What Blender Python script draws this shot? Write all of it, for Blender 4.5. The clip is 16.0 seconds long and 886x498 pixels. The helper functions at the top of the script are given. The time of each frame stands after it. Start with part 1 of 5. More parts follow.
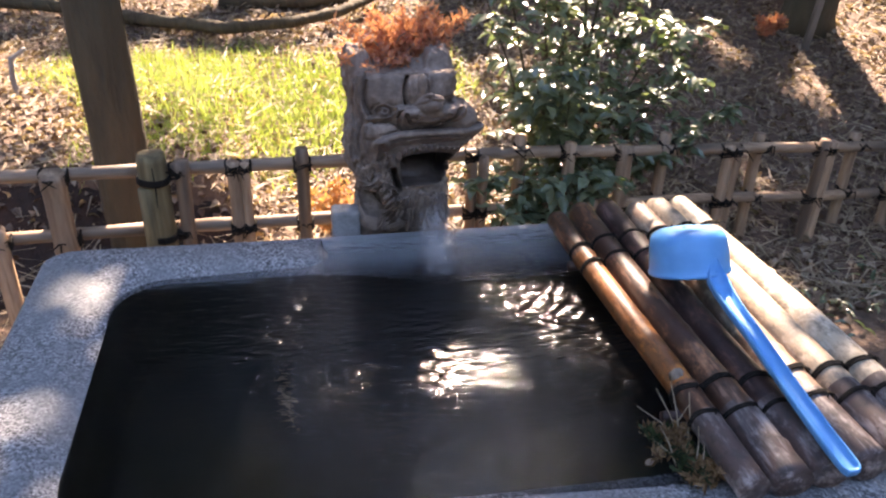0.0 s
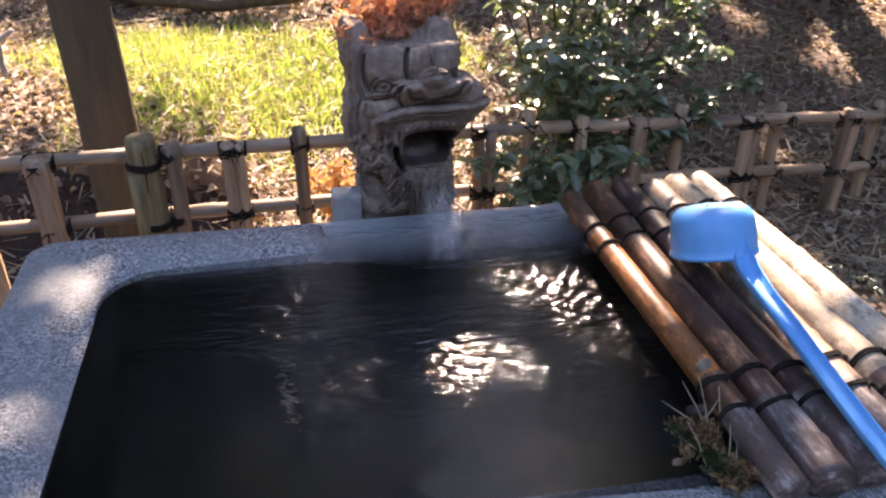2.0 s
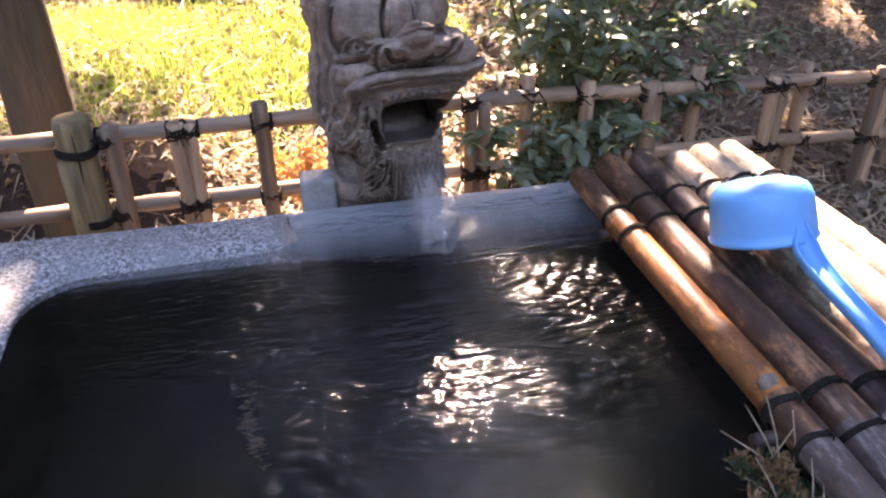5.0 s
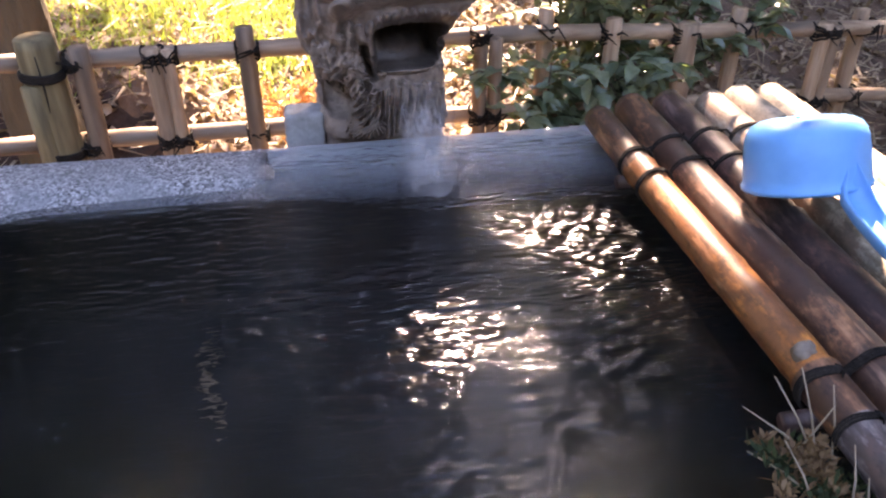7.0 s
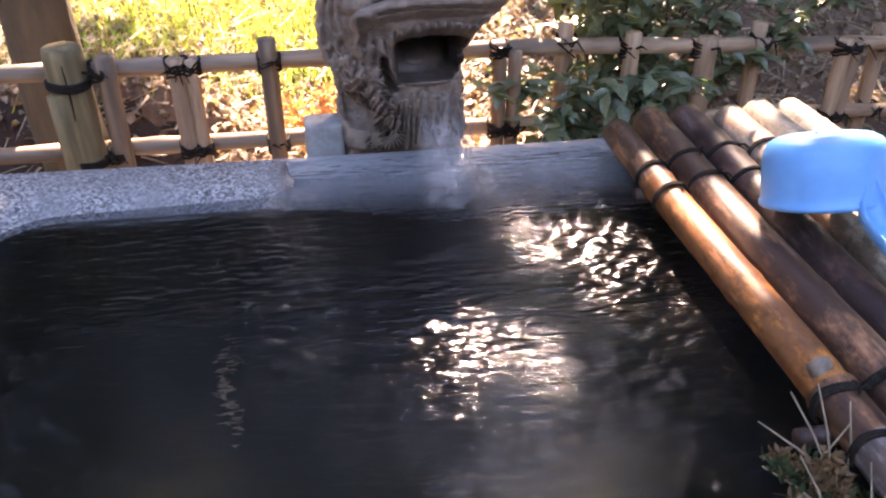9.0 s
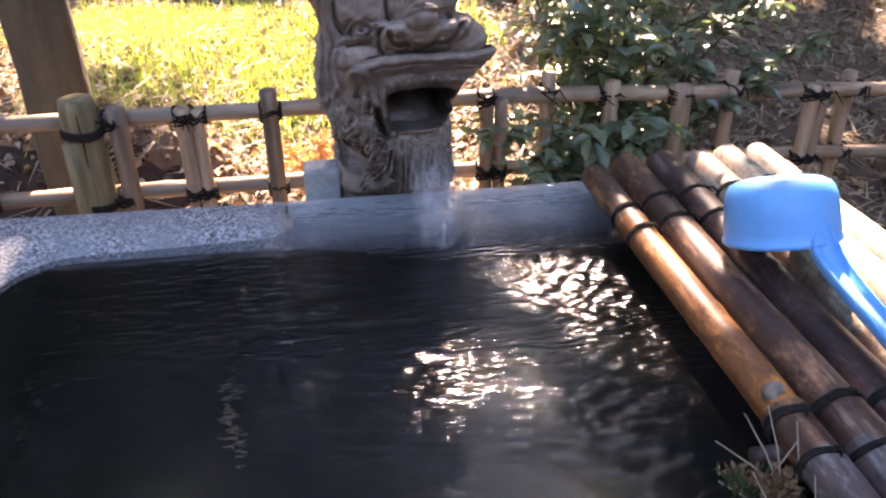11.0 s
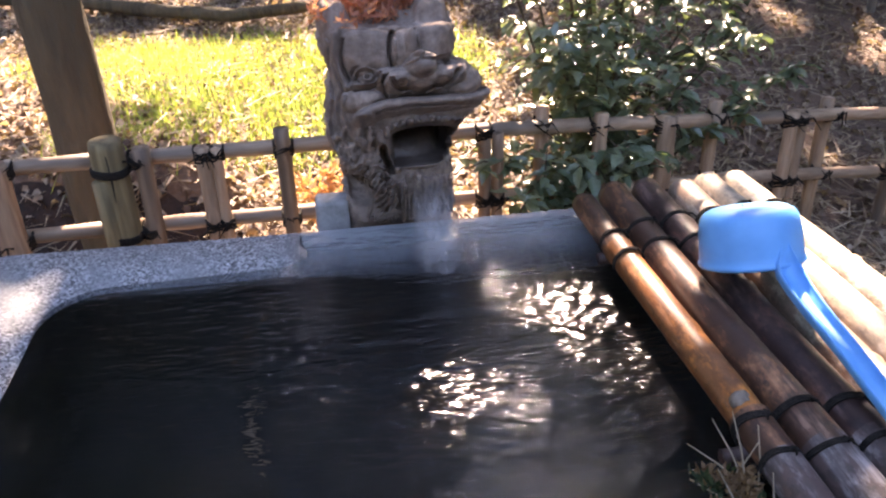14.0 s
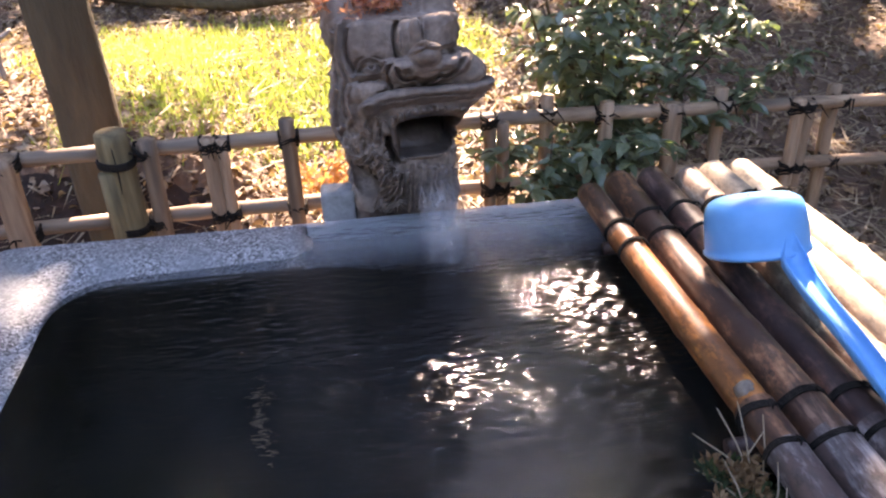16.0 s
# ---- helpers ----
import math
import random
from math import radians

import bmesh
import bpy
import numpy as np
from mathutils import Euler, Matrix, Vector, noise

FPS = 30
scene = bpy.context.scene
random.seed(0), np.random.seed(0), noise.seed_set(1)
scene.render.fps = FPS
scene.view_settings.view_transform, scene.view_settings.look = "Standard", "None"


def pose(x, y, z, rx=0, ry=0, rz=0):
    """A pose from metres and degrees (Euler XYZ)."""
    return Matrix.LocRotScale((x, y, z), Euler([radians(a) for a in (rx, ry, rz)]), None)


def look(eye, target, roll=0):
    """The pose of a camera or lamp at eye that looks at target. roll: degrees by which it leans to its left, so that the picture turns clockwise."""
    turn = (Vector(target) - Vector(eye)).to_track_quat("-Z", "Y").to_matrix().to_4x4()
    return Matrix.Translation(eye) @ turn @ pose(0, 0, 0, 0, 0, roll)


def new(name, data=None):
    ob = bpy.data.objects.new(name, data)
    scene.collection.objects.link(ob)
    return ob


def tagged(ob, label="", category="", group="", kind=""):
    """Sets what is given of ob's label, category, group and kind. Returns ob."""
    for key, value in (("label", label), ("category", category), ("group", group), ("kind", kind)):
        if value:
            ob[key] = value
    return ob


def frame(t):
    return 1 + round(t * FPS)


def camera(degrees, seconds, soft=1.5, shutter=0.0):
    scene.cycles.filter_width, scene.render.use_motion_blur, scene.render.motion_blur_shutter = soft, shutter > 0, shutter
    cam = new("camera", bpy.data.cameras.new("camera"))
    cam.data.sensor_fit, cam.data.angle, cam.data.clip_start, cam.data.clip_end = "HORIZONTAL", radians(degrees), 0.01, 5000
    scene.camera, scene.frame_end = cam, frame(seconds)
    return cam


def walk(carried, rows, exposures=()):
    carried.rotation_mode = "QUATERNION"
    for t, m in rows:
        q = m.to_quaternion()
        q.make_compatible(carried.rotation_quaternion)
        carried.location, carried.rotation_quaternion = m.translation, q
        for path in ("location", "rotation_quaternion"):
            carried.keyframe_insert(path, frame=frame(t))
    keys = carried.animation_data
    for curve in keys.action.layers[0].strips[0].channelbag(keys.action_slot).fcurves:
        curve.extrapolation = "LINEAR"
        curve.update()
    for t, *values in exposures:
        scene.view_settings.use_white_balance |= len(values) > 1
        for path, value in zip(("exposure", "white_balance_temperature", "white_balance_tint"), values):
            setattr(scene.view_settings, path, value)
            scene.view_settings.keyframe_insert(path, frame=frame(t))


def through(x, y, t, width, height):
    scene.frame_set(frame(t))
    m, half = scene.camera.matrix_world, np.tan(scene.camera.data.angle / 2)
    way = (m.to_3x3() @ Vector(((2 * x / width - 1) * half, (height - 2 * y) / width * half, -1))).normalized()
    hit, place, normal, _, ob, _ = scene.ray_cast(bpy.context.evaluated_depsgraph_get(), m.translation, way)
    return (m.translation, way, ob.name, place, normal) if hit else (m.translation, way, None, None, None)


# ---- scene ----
cam = camera(57.0, 16.0, soft=2.3)
ROWS = [
    (0.0, -0.0374, -0.1274, 1.5396, 60.245, -1.671, -10.553),
    (0.5, -0.0376, -0.1261, 1.5438, 59.825, -1.893, -10.874),
    (1.0, -0.0365, -0.1199, 1.5396, 59.750, -1.895, -11.163),
    (1.5, -0.0299, -0.0947, 1.5246, 60.135, -1.365, -10.939),
    (2.0, -0.0196, -0.0424, 1.5037, 58.662, -0.525, -10.629),
    (2.5, -0.0085, 0.0227, 1.4746, 58.199, -0.222, -10.655),
    (3.0, -0.0063, 0.0838, 1.4518, 57.115, 0.345, -11.558),
    (3.5, -0.0164, 0.1470, 1.4285, 56.080, 1.018, -13.456),
    (4.0, -0.0107, 0.1790, 1.4127, 56.428, 0.933, -13.234),
    (4.5, -0.0022, 0.1654, 1.4078, 57.597, 0.626, -12.872),
    (7.0, 0.0905, 0.2663, 1.2721, 55.519, -0.053, -9.444),
    (7.5, 0.0895, 0.2640, 1.2734, 56.143, 0.010, -8.429),
    (8.0, 0.0880, 0.2632, 1.2724, 55.969, 0.234, -7.730),
    (10.5, 0.0935, 0.2261, 1.3039, 58.009, -0.240, -8.614),
    (11.0, 0.0918, 0.1921, 1.3211, 58.853, 0.188, -8.351),
    (11.5, 0.0876, 0.1627, 1.3381, 59.422, 0.464, -8.145),
    (12.0, 0.0829, 0.1379, 1.3516, 59.647, 0.384, -8.376),
    (12.5, 0.0788, 0.1192, 1.3639, 60.056, 0.443, -8.314),
    (13.0, 0.0814, 0.1111, 1.3743, 60.584, 0.836, -8.225),
    (13.5, 0.0837, 0.1065, 1.3822, 61.075, 0.999, -8.176),
    (14.0, 0.0875, 0.1043, 1.3867, 60.151, 1.253, -8.434),
    (14.5, 0.0900, 0.1043, 1.3916, 59.936, 1.767, -8.302),
    (15.0, 0.0898, 0.1061, 1.3914, 59.674, 1.687, -8.223),
    (15.5, 0.0892, 0.1061, 1.3915, 59.232, 1.704, -7.985),
    (16.0, 0.0894, 0.1044, 1.3919, 59.274, 1.723, -8.182),
]
walk(cam, [(t, pose(x, y, z, rx, ry, rz)) for t, x, y, z, rx, ry, rz in ROWS], [(0.0, 2.90, 7200, 24), (2.0, 2.84, 7250, 26), (3.5, 3.12, 7300, 28), (4.5, 3.34, 7450, 30), (7.0, 3.62, 7750, 32), (8.0, 3.62, 7750, 32), (10.5, 3.68, 7650, 31), (11.0, 3.42, 7350, 28), (11.5, 3.26, 7300, 28), (14.0, 3.26, 7350, 28), (16.0, 3.30, 7350, 28)])

# ---- light ----
SUN_AZ, SUN_EL = radians(15.0), radians(38.0)  # azimuth from +y towards +x
world = bpy.data.worlds.new("world")
scene.world = world
world.use_nodes = True
wn = world.node_tree
sky = wn.nodes.new("ShaderNodeTexSky")
sky.sky_type = "NISHITA"
sky.sun_disc = False
sky.sun_elevation = SUN_EL
sky.sun_rotation = SUN_AZ
sky.dust_density = 0.35
wn.nodes["Background"].inputs["Strength"].default_value = 0.15
wn.links.new(sky.outputs["Color"], wn.nodes["Background"].inputs["Color"])
sun_data = bpy.data.lights.new("sun", "SUN")
sun_data.energy, sun_data.angle, sun_data.color = 4.8, radians(0.55), (1.0, 0.89, 0.74)
sun = new("sun", sun_data)
SUN_DIR = Vector((math.sin(SUN_AZ) * math.cos(SUN_EL), math.cos(SUN_AZ) * math.cos(SUN_EL), math.sin(SUN_EL)))
sun.matrix_world = look(SUN_DIR * 30, (0, 0, 0))


# ---- materials ----
def material(name, rough=0.7, metal=0.0, spec=0.5):
    m = bpy.data.materials.new(name)
    m.use_nodes = True
    b = m.node_tree.nodes["Principled BSDF"]
    b.inputs["Roughness"].default_value = rough
    b.inputs["Metallic"].default_value = metal
    b.inputs["Specular IOR Level"].default_value = spec
    return m, m.node_tree, b


def node(nt, kind, **values):
    n = nt.nodes.new(kind)
    for k, v in values.items():
        n.inputs[k.replace("_", " ")].default_value = v
    return n


def coords(nt, scale=(1, 1, 1), which="Object"):
    tc = nt.nodes.new("ShaderNodeTexCoord")
    mp = nt.nodes.new("ShaderNodeMapping")
    mp.inputs["Scale"].default_value = scale
    nt.links.new(tc.outputs[which], mp.inputs["Vector"])
    return mp.outputs["Vector"]


def noise_of(nt, vec, scale, detail=4.0, rough=0.6):
    n = node(nt, "ShaderNodeTexNoise", Scale=scale, Detail=detail, Roughness=rough)
    nt.links.new(vec, n.inputs["Vector"])
    return n.outputs["Fac"]


def ramp(nt, fac, stops, interp="LINEAR"):
    r = nt.nodes.new("ShaderNodeValToRGB")
    r.color_ramp.interpolation = interp
    el = r.color_ramp.elements
    while len(el) < len(stops):
        el.new(0.5)
    for e, (p, c) in zip(el, stops):
        e.position, e.color = p, (*c, 1)
    nt.links.new(fac, r.inputs["Fac"])
    return r.outputs["Color"]


def mix(nt, fac, a, b, mode="MIX"):
    m = nt.nodes.new("ShaderNodeMix")
    m.data_type, m.blend_type = "RGBA", mode
    for sock, v in ((m.inputs["Factor"], fac), (m.inputs["A"], a), (m.inputs["B"], b)):
        if isinstance(v, (int, float)):
            sock.default_value = v
        elif isinstance(v, tuple):
            sock.default_value = (*v, 1)
        else:
            nt.links.new(v, sock)
    return m.outputs["Result"]


def bump(nt, bsdf, height, strength=0.4, distance=0.003):
    b = nt.nodes.new("ShaderNodeBump")
    b.inputs["Strength"].default_value, b.inputs["Distance"].default_value = strength, distance
    nt.links.new(height, b.inputs["Height"])
    nt.links.new(b.outputs["Normal"], bsdf.inputs["Normal"])
    return b


def grained(name, dark, light, scale=30.0, rough=0.75, stretch=(1, 1, 1), stain=None, bumps=0.4, dist=0.003, spec=0.5, vary=0.0):
    """A surface with grain, broad stains and fine relief."""
    m, nt, b = material(name, rough, 0, spec)
    v = coords(nt, stretch)
    fine = noise_of(nt, v, scale)
    broad = noise_of(nt, v, scale * 0.14, 3.0)
    col = ramp(nt, fine, [(0.3, dark), (0.7, light)])
    col = mix(nt, ramp(nt, broad, [(0.42, (0, 0, 0)), (0.68, (1, 1, 1))]), col, stain or tuple(c * 0.55 for c in dark))
    if vary:
        info = nt.nodes.new("ShaderNodeObjectInfo")
        hsv = node(nt, "ShaderNodeHueSaturation")
        mr = nt.nodes.new("ShaderNodeMapRange")
        mr.inputs["To Min"].default_value, mr.inputs["To Max"].default_value = 1 - vary, 1 + vary
        nt.links.new(info.outputs["Random"], mr.inputs["Value"])
        nt.links.new(mr.outputs["Result"], hsv.inputs["Value"])
        nt.links.new(col, hsv.inputs["Color"])
        col = hsv.outputs["Color"]
    nt.links.new(col, b.inputs["Base Color"])
    rr = nt.nodes.new("ShaderNodeMapRange")
    rr.inputs["To Min"].default_value, rr.inputs["To Max"].default_value = max(0.05, rough - 0.12), min(1, rough + 0.1)
    nt.links.new(broad, rr.inputs["Value"])
    nt.links.new(rr.outputs["Result"], b.inputs["Roughness"])
    bump(nt, b, fine, bumps, dist)
    return m


def granite():
    m, nt, b = material("granite", 0.62)
    v = coords(nt)
    vo = node(nt, "ShaderNodeTexVoronoi", Scale=300.0)
    nt.links.new(v, vo.inputs["Vector"])
    sep = nt.nodes.new("ShaderNodeSeparateColor")
    nt.links.new(vo.outputs["Color"], sep.inputs["Color"])
    speck = ramp(nt, sep.outputs["Red"], [(0.0, (0.045, 0.044, 0.044)), (0.24, (0.14, 0.138, 0.137)), (0.5, (0.27, 0.267, 0.263)), (0.85, (0.43, 0.423, 0.412))], "CONSTANT")
    broad = noise_of(nt, v, 7.0, 5.0)
    col = mix(nt, ramp(nt, broad, [(0.36, (0, 0, 0)), (0.58, (0.75, 0.75, 0.75))]), speck, (0.17, 0.177, 0.18))
    # stone that the overflow keeps wet is darker and glossier
    sep2 = nt.nodes.new("ShaderNodeSeparateXYZ")
    nt.links.new(v, sep2.inputs[0])
    wet = None
    for axis, f0, f1 in (("X", -0.012, 0.012), ("Y", 1.22, 1.27)):
        mr = nt.nodes.new("ShaderNodeMapRange")
        mr.inputs["From Min"].default_value, mr.inputs["From Max"].default_value = f0, f1
        nt.links.new(sep2.outputs[axis], mr.inputs["Value"])
        if wet is None:
            wet = mr.outputs["Result"]
        else:
            both = nt.nodes.new("ShaderNodeMath")
            both.operation = "MULTIPLY"
            nt.links.new(wet, both.inputs[0])
            nt.links.new(mr.outputs["Result"], both.inputs[1])
            wet = both.outputs[0]
    darkened = mix(nt, 1.0, col, (0.40, 0.41, 0.425), "MULTIPLY")
    nt.links.new(mix(nt, wet, col, darkened), b.inputs["Base Color"])
    rr = nt.nodes.new("ShaderNodeMapRange")
    rr.inputs["To Min"].default_value, rr.inputs["To Max"].default_value = 0.62, 0.2
    nt.links.new(wet, rr.inputs["Value"])
    nt.links.new(rr.outputs["Result"], b.inputs["Roughness"])
    bump(nt, b, noise_of(nt, v, 260.0), 0.35, 0.002)
    return m


def bamboo_mat(name, dark, light, wet, rough):
    """Bamboo skin: long grain, blotches and patches of water stain."""
    m, nt, b = material(name, rough)
    v = coords(nt, (1, 0.05, 1))
    grain = noise_of(nt, v, 160.0, 3.0)
    v2 = coords(nt, (1, 0.35, 1))
    blot = noise_of(nt, v2, 24.0, 5.0, 0.7)
    col = ramp(nt, grain, [(0.3, dark), (0.72, light)])
    col = mix(nt, ramp(nt, blot, [(0.37, (0, 0, 0)), (0.50, (1, 1, 1))]), col, wet)
    spots = noise_of(nt, coords(nt, (1, 0.55, 1)), 75.0, 5.0, 0.7)
    col = mix(nt, ramp(nt, spots, [(0.52, (0, 0, 0)), (0.62, (0.85, 0.85, 0.85))]), col, tuple(c * 0.45 for c in wet))
    pale = noise_of(nt, coords(nt, (1, 0.12, 1)), 48.0, 4.0, 0.7)
    col = mix(nt, ramp(nt, pale, [(0.56, (0, 0, 0)), (0.68, (0.5, 0.5, 0.5))]), col, tuple(min(0.8, 0.82 * c + 0.18 * sum(light) / 3 + 0.05) for c in light))
    dirt = noise_of(nt, coords(nt, (1, 0.7, 1)), 34.0, 8.0, 0.75)
    col = mix(nt, ramp(nt, dirt, [(0.47, (0, 0, 0)), (0.60, (0.7, 0.7, 0.7))]), col, tuple(c * 0.30 for c in dark))
    nt.links.new(col, b.inputs["Base Color"])
    rr = nt.nodes.new("ShaderNodeMapRange")
    rr.inputs["To Min"].default_value, rr.inputs["To Max"].default_value = rough + 0.15, max(0.08, rough - 0.06)
    nt.links.new(blot, rr.inputs["Value"])
    nt.links.new(rr.outputs["Result"], b.inputs["Roughness"])
    bump(nt, b, spots, 0.35, 0.0015)
    return m


GRANITE = granite()
STONE = grained("weathered_stone", (0.14, 0.10, 0.076), (0.35, 0.268, 0.21), 70.0, 0.9, stain=(0.155, 0.115, 0.09), bumps=0.5, dist=0.003)
BARK = grained("bark", (0.036, 0.025, 0.013), (0.105, 0.073, 0.036), 26.0, 0.95, (1, 1, 0.22), stain=(0.080, 0.064, 0.036), bumps=1.0, dist=0.02)
SOIL = grained("leaf_litter_soil", (0.055, 0.035, 0.024), (0.20, 0.125, 0.082), 40.0, 0.95, stain=(0.14, 0.085, 0.052), bumps=0.8, dist=0.02)
# bank soil, coloured near black for the shade on its face
SHADED_SOIL = grained("shaded_soil", (0.010, 0.006, 0.0045), (0.035, 0.020, 0.013), 45.0, 0.95, stain=(0.048, 0.024, 0.015), bumps=0.9, dist=0.012)
TWINE = grained("black_palm_twine", (0.010, 0.008, 0.006), (0.032, 0.025, 0.020), 300.0, 0.95, bumps=0.8, spec=0.2)
FENCE_BAMBOO = grained("old_fence_bamboo", (0.26, 0.155, 0.09), (0.53, 0.35, 0.215), 90.0, 0.7, (1, 1, 0.1), stain=(0.10, 0.065, 0.042), vary=0.2)
FENCE_RAIL = grained("old_fence_rail", (0.26, 0.155, 0.09), (0.53, 0.355, 0.22), 90.0, 0.65, (0.1, 1, 1), stain=(0.11, 0.08, 0.055), vary=0.15)
POST_WOOD = grained("mossy_post", (0.085, 0.060, 0.026), (0.23, 0.17, 0.08), 50.0, 0.9, (1, 1, 0.12), stain=(0.10, 0.07, 0.035))
MOSS = grained("moss", (0.46, 0.43, 0.05), (0.72, 0.68, 0.14), 160.0, 1.0, bumps=0.9)
BLUE = grained("blue_plastic", (0.075, 0.31, 0.62), (0.10, 0.36, 0.69), 30.0, 0.46, stain=(0.085, 0.33, 0.65), bumps=0.03)
CONCRETE = grained("pale_concrete", (0.19, 0.185, 0.175), (0.34, 0.33, 0.31), 60.0, 0.85, stain=(0.20, 0.19, 0.18))
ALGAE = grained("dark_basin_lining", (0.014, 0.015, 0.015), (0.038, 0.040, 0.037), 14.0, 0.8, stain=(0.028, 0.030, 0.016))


# ---- mesh helpers ----
def finish(ob, mat, smooth=True):
    for m in mat if isinstance(mat, (list, tuple)) else [mat]:
        ob.data.materials.append(m)
    if smooth:
        ob.data.polygons.foreach_set("use_smooth", [True] * len(ob.data.polygons))
    return ob


def part(name, bm, mat, parent=None, label="", smooth=True):
    me = bpy.data.meshes.new(name)
    bm.normal_update()
    bm.to_mesh(me)
    bm.free()
    ob = finish(new(name, me), mat, smooth)
    if parent:
        ob.parent = parent
    if label:
        ob["label"] = label
    return ob


def from_data(name, verts, faces, mat, parent=None, label="", smooth=True):
    me = bpy.data.meshes.new(name)
    me.from_pydata(verts, [], faces)
    me.update()
    ob = finish(new(name, me), mat, smooth)
    if parent:
        ob.parent = parent
    if label:
        ob["label"] = label
    return ob


def thing(name, label, category, at=(0, 0, 0), group="", kind=""):
    ob = new(name)
    ob.location = at
    ob.empty_display_size = 0.05
    return tagged(ob, label, category, group, kind)


def tube(path, radii, sides=14, caps=True, bm=None, wobble=0.0):
    """A tube through the points of path, with a radius at each."""
    bm = bm or bmesh.new()
    path = [Vector(p) for p in path]
    rings = []
    ref = None
    for i, p in enumerate(path):
        d = (path[min(i + 1, len(path) - 1)] - path[max(i - 1, 0)]).normalized()
        if ref is None:
            ref = d.orthogonal().normalized()
        ref = (ref - d * ref.dot(d)).normalized()
        side = d.cross(ref)
        r = radii[i] if hasattr(radii, "__len__") else radii
        ring = []
        for k in range(sides):
            a = 2 * math.pi * k / sides
            q = r * (1 + wobble * noise.noise((p * 9) + Vector((math.cos(a), math.sin(a), 0))))
            ring.append(bm.verts.new(p + (ref * math.cos(a) + side * math.sin(a)) * q))
        rings.append(ring)
    for a, b in zip(rings, rings[1:]):
        for k in range(sides):
            bm.faces.new((a[k], a[(k + 1) % sides], b[(k + 1) % sides], b[k]))
    if caps:
        bm.faces.new(rings[0][::-1])
        bm.faces.new(rings[-1])
    return bm


def block(sx, sy, sz, bevel=0.004, segments=2):
    bm = bmesh.new()
    bmesh.ops.create_cube(bm, size=1)
    bmesh.ops.scale(bm, vec=(sx, sy, sz), verts=bm.verts)
    bmesh.ops.bevel(bm, geom=bm.edges[:], offset=bevel, segments=segments, affect="EDGES", profile=0.5)
    return bm


def rounded_rect(x0, x1, y0, y1, r, n=8):
    """Corner-rounded outline, the same number of points whatever the radius."""
    pts = []
    for cx, cy, a0 in ((x1 - r, y1 - r, 0), (x0 + r, y1 - r, 90), (x0 + r, y0 + r, 180), (x1 - r, y0 + r, 270)):
        for i in range(n + 1):
            a = radians(a0 + 90 * i / n)
            pts.append((cx + r * math.cos(a), cy + r * math.sin(a)))
    return pts


# ---- ground ----
def smooth(t):
    t = max(0.0, min(1.0, t))
    return t * t * (3 - 2 * t)


def ground_z(x, y):
    z = 0.36 + 0.05 * max(0.0, y - 1.7) + 0.02 * max(0.0, y - 3.0) ** 1.5
    z += 0.10 * max(0.0, min(1.0, (x - 0.6) / 2.0)) * max(0.0, min(2.0, y - 2.0))
    # a low bank of bare earth behind the fence
    z += 0.17 * smooth((y - 1.96) / 0.16) * smooth((-0.08 - x) / 0.22) * (1 - smooth((y - 2.5) / 1.2))
    return z + 0.03 * noise.noise(Vector((x * 0.9, y * 0.9, 3.0))) * min(1.0, max(0.0, y - 1.6))


def ground():
    xs = [-400, -120, -40, -18, -10, -6, -4, -3, -2.5] + [-2.0 + 0.0625 * i for i in range(97)] + [4.3, 4.6, 5.0, 6, 8, 12, 20, 45, 130, 400]
    ys = [-400, -120, -40, -15, -7, -4, -2] + [-1 + 0.125 * i for i in range(20)] + [1.5 + 0.04 * i for i in range(40)] + [3.1 + 0.125 * i for i in range(41)] + [9, 11, 14, 20, 45, 130, 400]
    verts = [(x, y, ground_z(x, min(y, 12.0))) for y in ys for x in xs]
    n = len(xs)
    faces = [(j * n + i, j * n + i + 1, (j + 1) * n + i + 1, (j + 1) * n + i) for j in range(len(ys) - 1) for i in range(n - 1)]
    return tagged(from_data("ground", verts, faces, SOIL), "bare brown soil strewn with dead leaves", "ground", kind="structure")


ground()

# ---- basin ----
BX0, BX1, BY0, BY1, RIM = -0.535, 0.83, 0.50, 1.40, 0.125
WATER_Z = 0.699


def rim_z(x, y):
    # dry up to a small step, flooded beyond it
    dry = 1 - smooth((x + 0.016) / 0.022)
    sunk = 0.055 * smooth((x + 0.01) / 0.30) if BY1 - 0.3 < y < BY1 - 0.05 else 0.0
    return WATER_Z - 0.012 * x - 0.008 * max(0.0, x) + 0.020 * (BY1 - y) - sunk + (0.0045 * dry if y > BY1 - 0.3 else 0.0045 * (1 - smooth(x / 0.5)))


def basin_loop(inset, r):
    """The basin's outline at that inset, with more points along the back rim."""
    x0, x1, y0, y1 = BX0 + inset + (0.014 if inset > 0.05 else 0), BX1 - inset, BY0 + inset, BY1 - inset
    pts = rounded_rect(x0, x1, y0, y1, r)
    more = [((x1 - r) + (x0 - x1 + 2 * r) * k / 121, y1) for k in range(1, 121)]
    return pts[:9] + more + pts[9:]


